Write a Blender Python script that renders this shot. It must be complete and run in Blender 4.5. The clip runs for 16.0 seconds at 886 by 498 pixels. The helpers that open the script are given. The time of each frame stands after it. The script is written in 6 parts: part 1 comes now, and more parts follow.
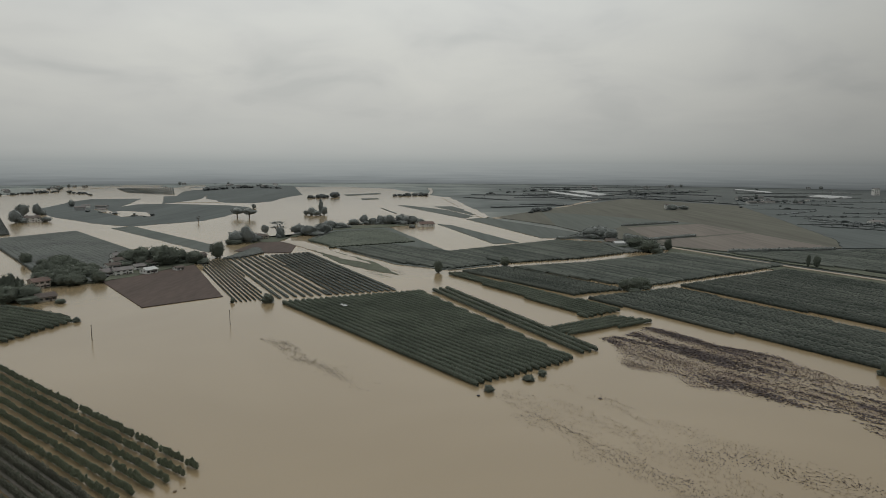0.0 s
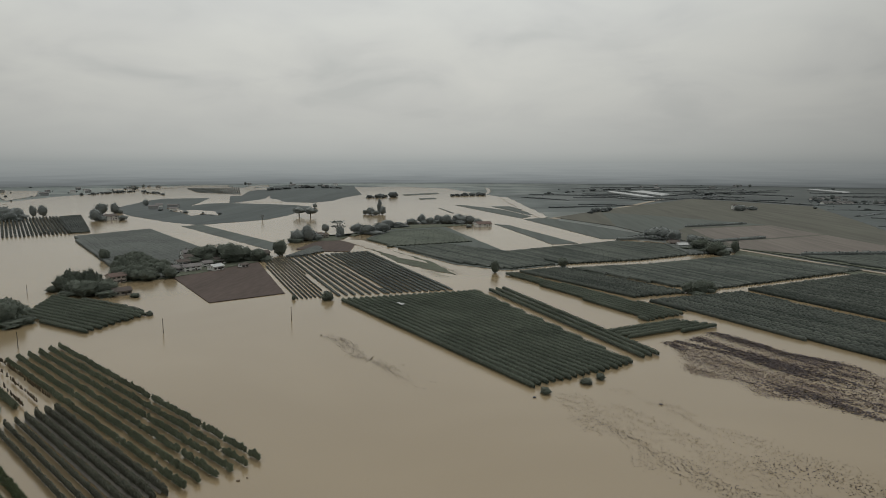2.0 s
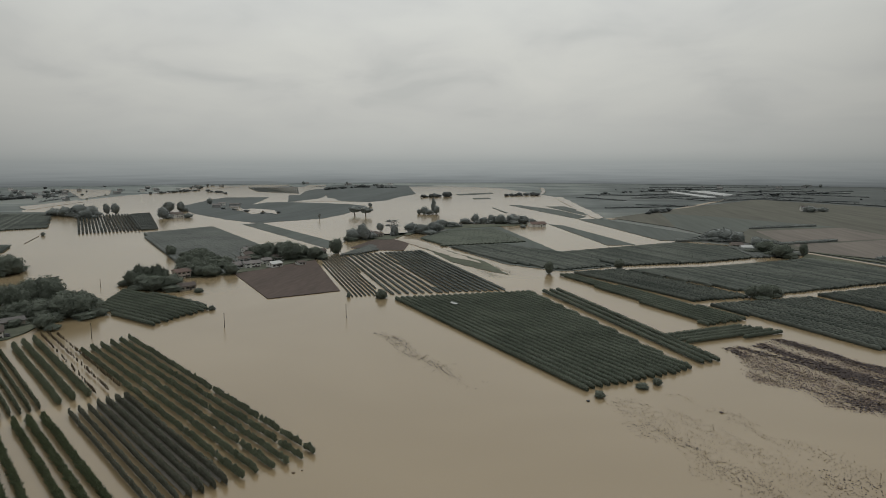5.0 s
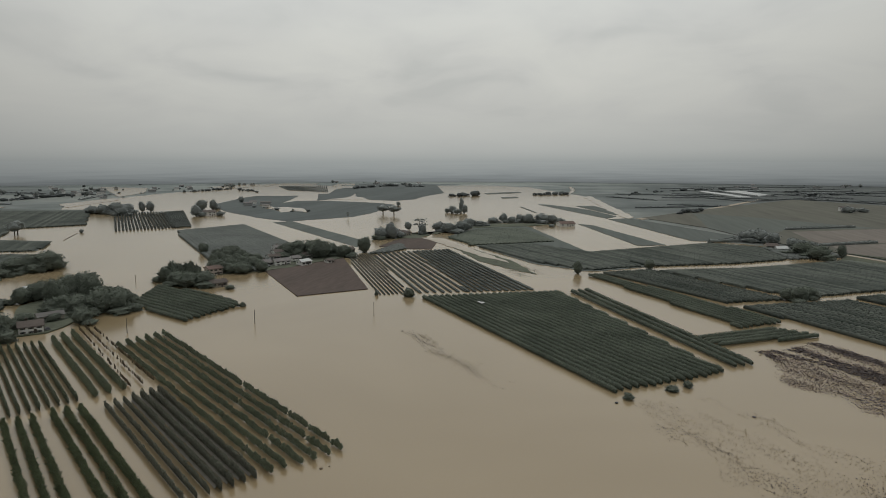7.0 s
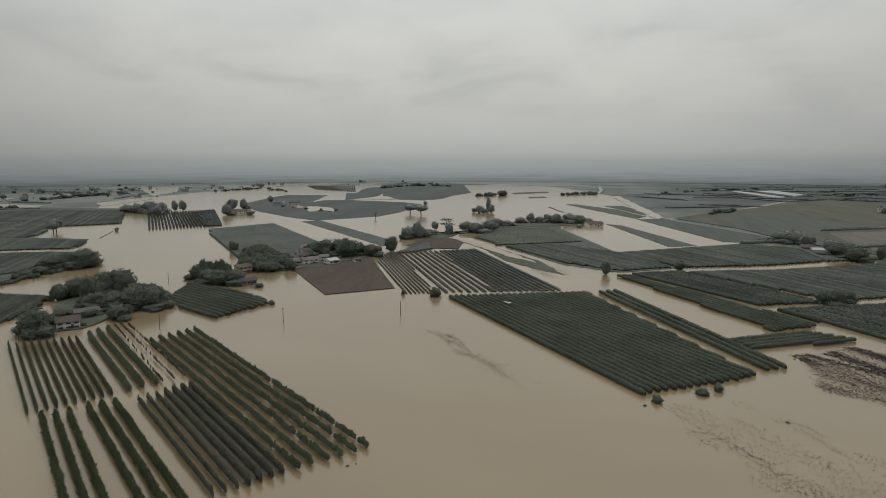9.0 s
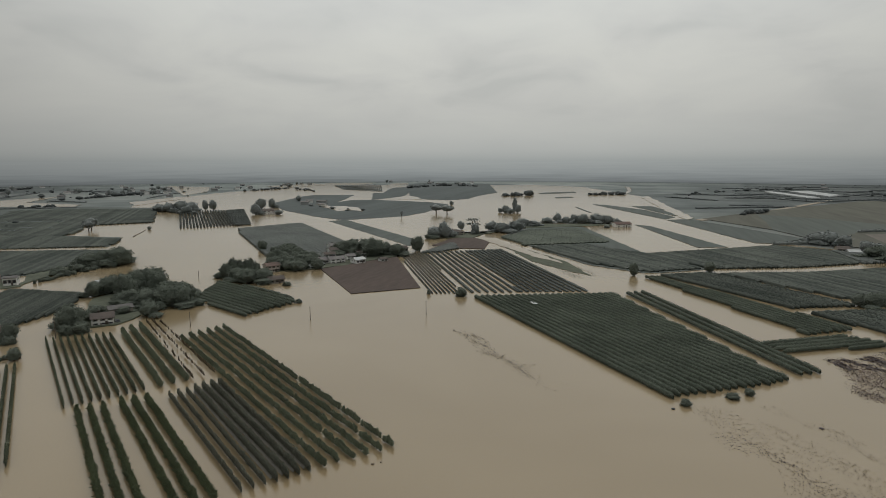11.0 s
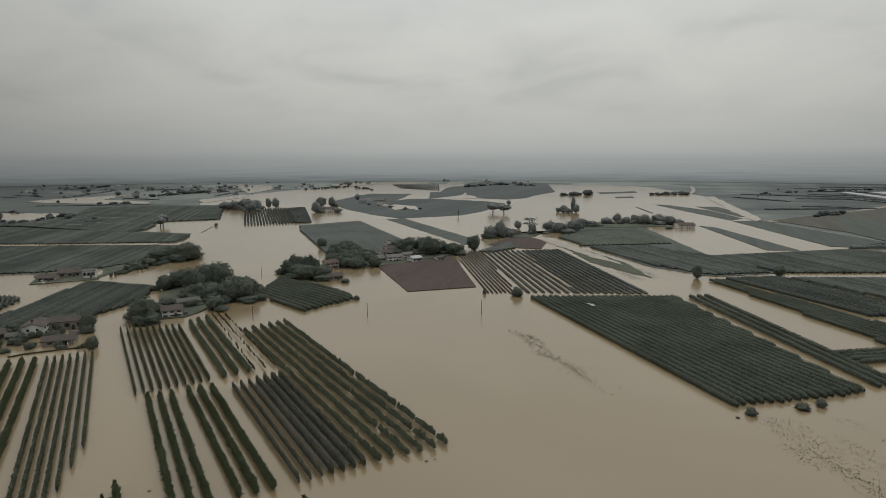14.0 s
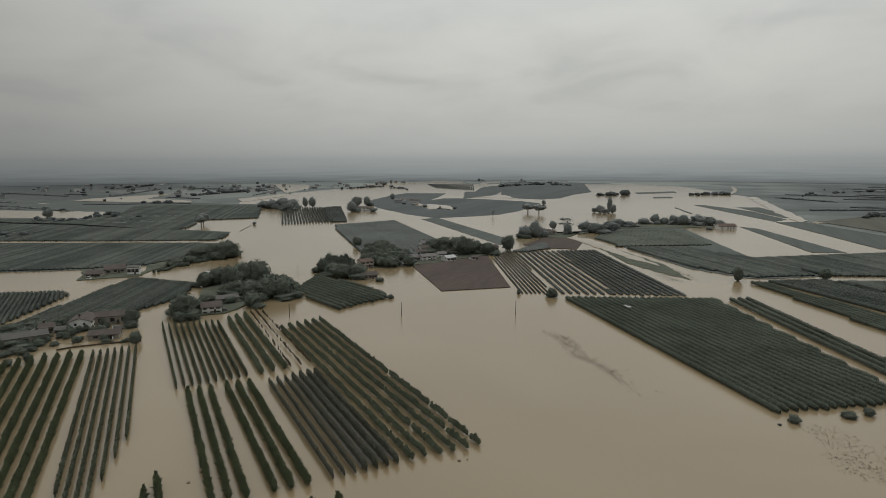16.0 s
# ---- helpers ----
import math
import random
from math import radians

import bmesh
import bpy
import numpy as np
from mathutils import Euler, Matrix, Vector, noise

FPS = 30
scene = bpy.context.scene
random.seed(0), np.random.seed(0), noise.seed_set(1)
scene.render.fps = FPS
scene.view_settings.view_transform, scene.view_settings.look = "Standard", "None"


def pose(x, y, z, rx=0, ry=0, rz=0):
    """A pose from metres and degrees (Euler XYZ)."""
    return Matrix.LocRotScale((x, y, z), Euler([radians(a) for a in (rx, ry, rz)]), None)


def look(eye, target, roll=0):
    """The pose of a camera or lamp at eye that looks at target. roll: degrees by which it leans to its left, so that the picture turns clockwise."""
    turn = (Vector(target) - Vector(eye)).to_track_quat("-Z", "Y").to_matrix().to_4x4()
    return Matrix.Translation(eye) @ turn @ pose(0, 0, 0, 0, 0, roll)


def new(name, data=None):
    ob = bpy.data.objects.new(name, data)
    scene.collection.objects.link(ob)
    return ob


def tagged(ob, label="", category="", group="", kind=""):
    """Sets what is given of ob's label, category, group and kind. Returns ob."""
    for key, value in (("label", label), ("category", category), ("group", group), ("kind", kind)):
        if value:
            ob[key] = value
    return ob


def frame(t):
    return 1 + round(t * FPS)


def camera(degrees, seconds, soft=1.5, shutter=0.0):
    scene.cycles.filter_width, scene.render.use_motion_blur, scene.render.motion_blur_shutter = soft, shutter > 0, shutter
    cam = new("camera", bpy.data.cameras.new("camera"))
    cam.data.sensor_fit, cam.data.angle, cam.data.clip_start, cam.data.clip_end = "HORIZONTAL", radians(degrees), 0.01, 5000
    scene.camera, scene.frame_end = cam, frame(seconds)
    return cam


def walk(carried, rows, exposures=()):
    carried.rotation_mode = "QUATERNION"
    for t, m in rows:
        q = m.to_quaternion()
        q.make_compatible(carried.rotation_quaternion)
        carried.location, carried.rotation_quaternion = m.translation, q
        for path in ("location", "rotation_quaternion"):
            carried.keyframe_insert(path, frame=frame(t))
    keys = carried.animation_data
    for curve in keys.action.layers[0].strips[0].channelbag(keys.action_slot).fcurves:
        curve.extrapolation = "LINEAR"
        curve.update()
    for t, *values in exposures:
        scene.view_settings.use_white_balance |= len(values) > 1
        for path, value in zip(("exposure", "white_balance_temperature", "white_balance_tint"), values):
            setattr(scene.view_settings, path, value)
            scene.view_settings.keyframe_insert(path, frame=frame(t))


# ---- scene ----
# A drone turns on the spot, 70 m over flooded orchards, under a low overcast.
EYE = 70.0
cam = camera(71.88, 16.0, soft=0.8)
# seconds, yaw to the left, pitch, roll
ROWS = [
    (0.0, 0.000, -7.988, -0.308),
    (0.5, 0.850, -8.000, -0.232),
    (1.0, 2.206, -8.008, -0.179),
    (1.5, 3.727, -8.018, -0.153),
    (2.0, 5.353, -8.019, -0.076),
    (2.5, 6.726, -8.022, -0.074),
    (3.0, 8.062, -8.029, -0.010),
    (3.5, 8.814, -8.037, -0.038),
    (4.0, 9.285, -8.028, -0.035),
    (6.5, 12.359, -8.124, 0.003),
    (7.0, 13.010, -8.140, -0.019),
    (7.5, 13.639, -8.156, 0.008),
    (8.0, 14.273, -8.159, 0.040),
    (8.5, 14.888, -8.173, 0.035),
    (9.0, 15.532, -8.176, 0.034),
    (11.5, 18.680, -8.187, 0.096),
    (12.0, 19.425, -8.204, 0.090),
    (12.5, 20.126, -8.229, 0.114),
    (13.0, 21.191, -8.232, 0.119),
    (13.5, 22.225, -8.246, 0.141),
    (14.0, 23.294, -8.254, 0.129),
    (14.5, 24.123, -8.255, 0.159),
    (15.0, 24.978, -8.259, 0.156),
    (15.5, 25.719, -8.260, 0.160),
    (16.0, 26.529, -8.275, 0.173),
]
walk(cam, [(t, pose(0, 0, EYE, 90 + pitch, roll, yaw)) for t, yaw, pitch, roll in ROWS], [(0.0, 0.0), (9.0, -0.01), (12.5, -0.02), (16.0, -0.05)])

# ---------------------------------------------------------------- light
world = bpy.data.worlds.new("overcast_sky")
scene.world = world
world.use_nodes = True
wn, wl = world.node_tree.nodes, world.node_tree.links
wn.clear()


def wnode(kind, **values):
    n = wn.new(kind)
    for key, value in values.items():
        n.inputs[key].default_value = value
    return n


def ramp_of(n, stops):
    e = n.color_ramp.elements
    while len(e) > 1:
        e.remove(e[-1])
    e[0].position, e[0].color = stops[0][0], (*stops[0][1], 1)
    for p, c in stops[1:]:
        e.new(p).color = (*c, 1)
    return n


sky = wn.new("ShaderNodeTexSky")
sky.sky_type, sky.sun_disc = "NISHITA", False
sky.sun_elevation, sky.sun_rotation = radians(58), radians(-15)
sky.air_density, sky.dust_density = 2.0, 6.0
coord = wn.new("ShaderNodeTexCoord")
split = wn.new("ShaderNodeSeparateXYZ")
wl.new(coord.outputs["Generated"], split.inputs[0])
# brightness of the cloud deck by height above the horizon
deck = ramp_of(wn.new("ShaderNodeValToRGB"), [
    (0.0, (0.268, 0.285, 0.28)), (0.008, (0.308, 0.322, 0.312)), (0.0175, (0.342, 0.353, 0.34)), (0.04, (0.375, 0.383, 0.367)),
    (0.08, (0.41, 0.415, 0.396)), (0.17, (0.462, 0.467, 0.445)), (0.26, (0.49, 0.502, 0.487)), (0.5, (0.77, 0.79, 0.77)), (1.0, (1.1, 1.12, 1.1))])
wl.new(split.outputs["Z"], deck.inputs[0])
# cloud billows on a flat deck overhead
lift = wn.new("ShaderNodeMath")
lift.operation = "MAXIMUM"
lift.inputs[1].default_value = 0.0
wl.new(split.outputs["Z"], lift.inputs[0])
lift2 = wn.new("ShaderNodeMath")
lift2.operation = "ADD"
lift2.inputs[1].default_value = 0.22
wl.new(lift.outputs[0], lift2.inputs[0])
flat = wn.new("ShaderNodeVectorMath")
flat.operation = "DIVIDE"
wl.new(coord.outputs["Generated"], flat.inputs[0])
wl.new(lift2.outputs[0], flat.inputs[1])
billow = wnode("ShaderNodeTexNoise", Scale=1.7, Detail=4.0, Roughness=0.5, Distortion=0.4)
wl.new(flat.outputs[0], billow.inputs["Vector"])
shade = ramp_of(wn.new("ShaderNodeValToRGB"), [(0.32, (0.88, 0.89, 0.9)), (0.46, (0.98, 0.98, 0.985)), (0.56, (1.025, 1.025, 1.02)), (0.7, (1.07, 1.065, 1.055))])
wl.new(billow.outputs["Fac"], shade.inputs[0])
clouds = wn.new("ShaderNodeMix")
clouds.data_type, clouds.blend_type = "RGBA", "MULTIPLY"
thin_out = wn.new("ShaderNodeMapRange")
thin_out.inputs["From Min"].default_value, thin_out.inputs["From Max"].default_value = 0.0, 0.12
wl.new(split.outputs["Z"], thin_out.inputs["Value"])
wl.new(thin_out.outputs[0], clouds.inputs["Factor"])
wl.new(deck.outputs[0], clouds.inputs["A"])
wl.new(shade.outputs[0], clouds.inputs["B"])
SUN_AZ, SUN_UP = radians(-15), radians(58)
toward = wn.new("ShaderNodeVectorMath")
toward.operation = "DOT_PRODUCT"
GLOW_AZ, GLOW_UP = radians(-13), radians(30)
toward.inputs[1].default_value = (math.sin(GLOW_AZ) * math.cos(GLOW_UP), math.cos(GLOW_AZ) * math.cos(GLOW_UP), math.sin(GLOW_UP))
wl.new(coord.outputs["Generated"], toward.inputs[0])
glow = wn.new("ShaderNodeMapRange")
glow.interpolation_type = "SMOOTHSTEP"
glow.inputs["From Min"].default_value, glow.inputs["From Max"].default_value = 0.5, 0.97
glow.inputs["To Min"].default_value, glow.inputs["To Max"].default_value = 0.63, 1.12
wl.new(toward.outputs["Value"], glow.inputs["Value"])
lit = wn.new("ShaderNodeVectorMath")
lit.operation = "SCALE"
wl.new(clouds.outputs["Result"], lit.inputs[0])
wl.new(glow.outputs[0], lit.inputs["Scale"])
bg_cloud = wnode("ShaderNodeBackground", Strength=1.16)
wl.new(lit.outputs[0], bg_cloud.inputs["Color"])
bg_sky = wnode("ShaderNodeBackground", Strength=0.05)
wl.new(sky.outputs[0], bg_sky.inputs["Color"])
both = wn.new("ShaderNodeMixShader")
both.inputs[0].default_value = 0.04
wl.new(bg_cloud.outputs[0], both.inputs[1])
wl.new(bg_sky.outputs[0], both.inputs[2])
wout = wn.new("ShaderNodeOutputWorld")
wl.new(both.outputs[0], wout.inputs["Surface"])

sun = new("sun", bpy.data.lights.new("sun", "SUN"))
sun.data.energy, sun.data.angle, sun.data.color = 0.5, radians(35), (1.0, 0.96, 0.9)
sun.matrix_world = look((300 * math.sin(SUN_AZ) * math.cos(SUN_UP), 300 * math.cos(SUN_AZ) * math.cos(SUN_UP), 300 * math.sin(SUN_UP)), (0, 0, 0))


# ---------------------------------------------------------------- materials
def material(name, stops, scale=0.3, detail=4.0, rough=0.85, spec=0.3, bump=0.0, bump_scale=3.0, fine=None, sheen=0.0, island=0.0, metal=0.0, stretch=None, turn=0.0, through_light=0.0):
    """Colour from two noises (large patches, fine grain) over the stops; real-world metres."""
    m = bpy.data.materials.new(name)
    m.use_nodes = True
    n, l = m.node_tree.nodes, m.node_tree.links
    b = n["Principled BSDF"]
    b.inputs["Roughness"].default_value, b.inputs["Metallic"].default_value = rough, metal
    b.inputs["Specular IOR Level"].default_value = spec
    if sheen:
        # bluish sheen, added to stand in for distance haze
        b.inputs["Sheen Weight"].default_value, b.inputs["Sheen Roughness"].default_value = sheen, 0.3
        b.inputs["Sheen Tint"].default_value = (0.9, 0.95, 1.0, 1)
    geo = n.new("ShaderNodeNewGeometry")
    where = geo.outputs["Position"]
    if stretch:
        mp = n.new("ShaderNodeMapping")
        mp.inputs["Rotation"].default_value = (0, 0, radians(turn))
        mp.inputs["Scale"].default_value = stretch
        l.new(where, mp.inputs["Vector"])
        where = mp.outputs[0]
    big = n.new("ShaderNodeTexNoise")
    big.inputs["Scale"].default_value, big.inputs["Detail"].default_value = scale, detail
    l.new(where, big.inputs["Vector"])
    small = n.new("ShaderNodeTexNoise")
    small.inputs["Scale"].default_value, small.inputs["Detail"].default_value = fine or scale * 9, 5.0
    l.new(where, small.inputs["Vector"])
    mix = n.new("ShaderNodeMath")
    mix.operation = "MULTIPLY_ADD"
    mix.inputs[1].default_value = 0.55
    l.new(small.outputs["Fac"], mix.inputs[0])
    half = n.new("ShaderNodeMath")
    half.operation = "MULTIPLY"
    half.inputs[1].default_value = 0.45
    l.new(big.outputs["Fac"], half.inputs[0])
    l.new(half.outputs[0], mix.inputs[2])
    value = mix.outputs[0]
    if island:
        add = n.new("ShaderNodeMath")
        add.operation = "MULTIPLY_ADD"
        add.inputs[1].default_value = island
        l.new(geo.outputs["Random Per Island"], add.inputs[0])
        l.new(value, add.inputs[2])
        value = add.outputs[0]
    r = ramp_of(n.new("ShaderNodeValToRGB"), stops)
    l.new(value, r.inputs[0])
    l.new(r.outputs[0], b.inputs["Base Color"])
    if through_light:
        tl, both_sides = n.new("ShaderNodeBsdfTranslucent"), n.new("ShaderNodeMixShader")
        both_sides.inputs[0].default_value = through_light
        l.new(r.outputs[0], tl.inputs["Color"])
        l.new(b.outputs[0], both_sides.inputs[1])
        l.new(tl.outputs[0], both_sides.inputs[2])
        l.new(both_sides.outputs[0], n["Material Output"].inputs["Surface"])
    if bump:
        bn = n.new("ShaderNodeTexNoise")
        bn.inputs["Scale"].default_value, bn.inputs["Detail"].default_value = bump_scale, 4.0
        l.new(where, bn.inputs["Vector"])
        bp = n.new("ShaderNodeBump")
        bp.inputs["Strength"].default_value, bp.inputs["Distance"].default_value = 1.0, bump
        l.new(bn.outputs["Fac"], bp.inputs["Height"])
        l.new(bp.outputs[0], b.inputs["Normal"])
    return m


def three(c, spread=0.25):
    """Dark, middle and light stops round a colour."""
    return [(0.3, tuple(v * (1 - spread) for v in c)), (0.5, c), (0.72, tuple(min(1, v * (1 + spread)) for v in c))]


def water_material():
    m = bpy.data.materials.new("flood_water")
    m.use_nodes = True
    n, l = m.node_tree.nodes, m.node_tree.links
    b = n["Principled BSDF"]
    b.inputs["IOR"].default_value = 1.45
    b.inputs["Roughness"].default_value = 0.17
    geo = n.new("ShaderNodeNewGeometry")
    big = n.new("ShaderNodeTexNoise")
    big.inputs["Scale"].default_value, big.inputs["Detail"].default_value = 0.006, 3.0
    big.inputs["Distortion"].default_value = 0.6
    l.new(geo.outputs["Position"], big.inputs["Vector"])
    r = ramp_of(n.new("ShaderNodeValToRGB"), [(0.32, (0.2, 0.15, 0.085)), (0.5, (0.226, 0.173, 0.102)), (0.68, (0.255, 0.198, 0.122))])
    l.new(big.outputs["Fac"], r.inputs[0])
    l.new(r.outputs[0], b.inputs["Base Color"])
    rip = n.new("ShaderNodeTexNoise")
    rip.inputs["Scale"].default_value, rip.inputs["Detail"].default_value = 0.8, 3.0
    l.new(geo.outputs["Position"], rip.inputs["Vector"])
    bp = n.new("ShaderNodeBump")
    bp.inputs["Strength"].default_value, bp.inputs["Distance"].default_value = 1.0, 0.02
    l.new(rip.outputs["Fac"], bp.inputs["Height"])
    l.new(bp.outputs[0], b.inputs["Normal"])
    return m


def plain_material(name="far_plain", k=1.0, haze_sheen_most=0.85):
    """Far farmland: a patchwork of plots, each of one tone, with grain on it. Haze is put into its colour and sheen."""
    m = material(name, [(0.42, (0.045, 0.053, 0.053)), (0.5, (0.085, 0.095, 0.09)), (0.58, (0.15, 0.157, 0.146))], 0.0022, fine=0.009, rough=0.85, spec=0.1, sheen=0.5)
    for e in [x for x in m.node_tree.nodes if x.type == "VALTORGB"][0].color_ramp.elements:
        e.color = [v * k for v in e.color[:3]] + [1]
    m.node_tree.nodes["Principled BSDF"].inputs["Sheen Roughness"].default_value = 0.2
    n, l = m.node_tree.nodes, m.node_tree.links
    b = n["Principled BSDF"]
    geo = n.new("ShaderNodeNewGeometry")
    mp = n.new("ShaderNodeMapping")
    mp.inputs["Rotation"].default_value = (0, 0, radians(-15))
    mp.inputs["Scale"].default_value = (0.0014, 0.0042, 1)
    l.new(geo.outputs["Position"], mp.inputs["Vector"])
    plots = n.new("ShaderNodeTexVoronoi")
    plots.distance = "CHEBYCHEV"
    plots.inputs["Scale"].default_value = 1.0
    l.new(mp.outputs[0], plots.inputs["Vector"])
    tone = n.new("ShaderNodeSeparateColor")
    l.new(plots.outputs["Color"], tone.inputs[0])
    r = ramp_of(n.new("ShaderNodeValToRGB"), [(0.0, (0.04, 0.048, 0.05)), (0.35, (0.06, 0.071, 0.07)), (0.6, (0.09, 0.102, 0.095)), (0.8, (0.13, 0.136, 0.12)), (0.95, (0.2, 0.2, 0.182))])
    for e in r.color_ramp.elements:
        e.color = [v * k for v in e.color[:3]] + [1]
    l.new(tone.outputs[0], r.inputs[0])
    mix = n.new("ShaderNodeMix")
    mix.data_type = "RGBA"
    mix.inputs["Factor"].default_value = 0.5
    l.new(r.outputs[0], mix.inputs["A"])
    l.new(b.inputs["Base Color"].links[0].from_socket, mix.inputs["B"])
    # haze put into the colour: paler from mid-plain westwards; wet is just its mask
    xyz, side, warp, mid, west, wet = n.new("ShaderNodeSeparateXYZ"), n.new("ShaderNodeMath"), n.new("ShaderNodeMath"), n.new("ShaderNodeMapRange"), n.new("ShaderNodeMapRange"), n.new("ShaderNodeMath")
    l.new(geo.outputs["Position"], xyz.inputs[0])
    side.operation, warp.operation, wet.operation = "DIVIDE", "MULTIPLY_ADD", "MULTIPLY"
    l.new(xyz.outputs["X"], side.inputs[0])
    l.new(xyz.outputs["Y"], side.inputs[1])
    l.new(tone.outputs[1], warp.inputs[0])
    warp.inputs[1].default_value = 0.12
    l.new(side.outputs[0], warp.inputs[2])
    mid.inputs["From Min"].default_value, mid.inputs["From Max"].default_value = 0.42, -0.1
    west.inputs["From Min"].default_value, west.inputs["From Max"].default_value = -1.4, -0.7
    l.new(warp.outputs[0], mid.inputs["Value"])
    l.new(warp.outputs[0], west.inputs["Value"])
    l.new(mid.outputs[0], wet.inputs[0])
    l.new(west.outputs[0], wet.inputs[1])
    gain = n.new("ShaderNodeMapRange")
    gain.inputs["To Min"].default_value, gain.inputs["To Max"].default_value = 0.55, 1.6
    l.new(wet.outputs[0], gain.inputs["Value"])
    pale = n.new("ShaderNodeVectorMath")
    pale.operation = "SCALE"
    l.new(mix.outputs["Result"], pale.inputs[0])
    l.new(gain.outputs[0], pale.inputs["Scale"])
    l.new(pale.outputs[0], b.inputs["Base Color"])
    # haze stand-in: added sheen lifts far grazing ground, more on lighter plots
    haze_sheen = n.new("ShaderNodeMapRange")
    haze_sheen.inputs["From Min"].default_value, haze_sheen.inputs["From Max"].default_value = 0.05, 0.14
    haze_sheen.inputs["To Min"].default_value, haze_sheen.inputs["To Max"].default_value = haze_sheen_most * 0.5, haze_sheen_most
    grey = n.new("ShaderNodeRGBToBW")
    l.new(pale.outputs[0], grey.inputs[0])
    l.new(grey.outputs[0], haze_sheen.inputs["Value"])
    l.new(haze_sheen.outputs[0], b.inputs["Sheen Weight"])
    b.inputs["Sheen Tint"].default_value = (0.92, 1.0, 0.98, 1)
    return m


WATER = water_material()
LEAF = material("orchard_leaves", [(0.34, (0.05, 0.06, 0.047)), (0.55, (0.105, 0.122, 0.096)), (0.85, (0.21, 0.23, 0.185))], 0.05, fine=1.3, rough=0.8, spec=0.12, island=0.3, through_light=0.25)
LEAF_DUSK = material("dark_orchard_leaves", [(0.34, (0.034, 0.041, 0.036)), (0.55, (0.067, 0.077, 0.068)), (0.85, (0.14, 0.152, 0.132))], 0.03, fine=0.9, rough=0.85, spec=0.08, island=0.26, through_light=0.2)
LEAF_NEAR = material("fruit_leaves", three((0.135, 0.152, 0.104), 0.45), 0.05, fine=1.2, rough=0.6, spec=0.3, island=0.18, through_light=0.25)
# paler, greyer copies of the orchard leaves: distance haze put into their colour
LEAF_MID = material("haze_dulled_orchard_leaves", [(0.36, (0.0594, 0.0659, 0.0616)), (0.5, (0.0864, 0.095, 0.0886)), (0.62, (0.113, 0.123, 0.113))], 0.02, fine=0.5, rough=0.8, spec=0.1, island=0.04)
LEAF_HAZE = material("haze_greyed_orchard_leaves", [(0.36, (0.09, 0.099, 0.094)), (0.5, (0.115, 0.126, 0.119)), (0.62, (0.14, 0.15, 0.14))], 0.015, fine=0.3, rough=0.8, spec=0.1, island=0.03, sheen=0.25)
LEAF_GREEN = material("young_orchard_leaves", [(0.36, (0.046, 0.056, 0.045)), (0.5, (0.073, 0.085, 0.067)), (0.62, (0.1, 0.112, 0.088))], 0.03, fine=0.7, rough=0.8, spec=0.12, island=0.05)
LEAF_NETTED = material("netted_leaves", three((0.118, 0.121, 0.094), 0.4), 0.1, fine=2.0, rough=0.8, spec=0.2, island=0.08, through_light=0.25)
LEAF_VINE = material("vine_leaves", three((0.0825, 0.0935, 0.0594), 0.45), 0.1, fine=1.5, rough=0.6, spec=0.3, island=0.12, through_light=0.25)
LEAF_BRIGHT = material("spur_leaves", three((0.103, 0.122, 0.0694), 0.45), 0.1, fine=1.5, rough=0.55, spec=0.3, island=0.12, through_light=0.25)
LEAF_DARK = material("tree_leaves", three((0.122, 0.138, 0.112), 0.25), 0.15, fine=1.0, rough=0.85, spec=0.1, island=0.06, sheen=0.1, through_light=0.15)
# far copies of the tree leaves, lightened to stand in for haze
LEAF_HAZE_PALE = material("haze_paled_tree_leaves", three((0.175, 0.19, 0.18), 0.2), 0.1, fine=0.5, rough=0.85, spec=0.1, island=0.06, sheen=0.5, through_light=0.15)
LEAF_FAR = material("haze_paled_far_leaves", three((0.12, 0.132, 0.13), 0.15), 0.01, fine=0.1, rough=0.8, spec=0.1, sheen=0.4, through_light=0.3)
LEAF_BROWN = material("wilted_leaves", three((0.085, 0.066, 0.042), 0.4), 0.2, fine=1.5, rough=0.8, island=0.15)
NET = material("hail_net", three((0.2, 0.185, 0.16), 0.3), 0.2, fine=2.5, rough=0.8, spec=0.2, bump=0.05, bump_scale=1.5)
BARK = material("bark", three((0.09, 0.072, 0.055)), 1.0, fine=9.0, rough=0.9)
WOOD = material("weathered_wood", three((0.12, 0.1, 0.08)), 1.0, fine=9.0, rough=0.9)
GRASS = material("wet_grass", three((0.085, 0.093, 0.069), 0.4), 0.06, fine=0.4, rough=0.85, spec=0.1, bump=0.15, bump_scale=0.9)
CROP = material("row_crop", three((0.1, 0.111, 0.103), 0.22), 0.02, fine=0.15, rough=0.9, spec=0.05, bump=0.2, bump_scale=0.5, stretch=(1, 0.06, 1), turn=36)
CROP_DUSK = material("dark_row_crop", three((0.092, 0.103, 0.101), 0.22), 0.02, fine=0.15, rough=0.9, spec=0.05, bump=0.1, bump_scale=0.5, stretch=(1, 0.06, 1), turn=60)
CROP_PALE = material("grey_green_crop", three((0.1, 0.11, 0.1), 0.2), 0.02, fine=0.15, rough=0.9, spec=0.05, bump=0.1, bump_scale=0.5, stretch=(1, 0.06, 1), turn=60)
STUBBLE = material("pale_stubble", three((0.13, 0.114, 0.098), 0.3), 0.03, fine=0.2, rough=0.85, spec=0.15, bump=0.05, bump_scale=0.8, sheen=0.02, stretch=(1, 0.08, 1), turn=36)
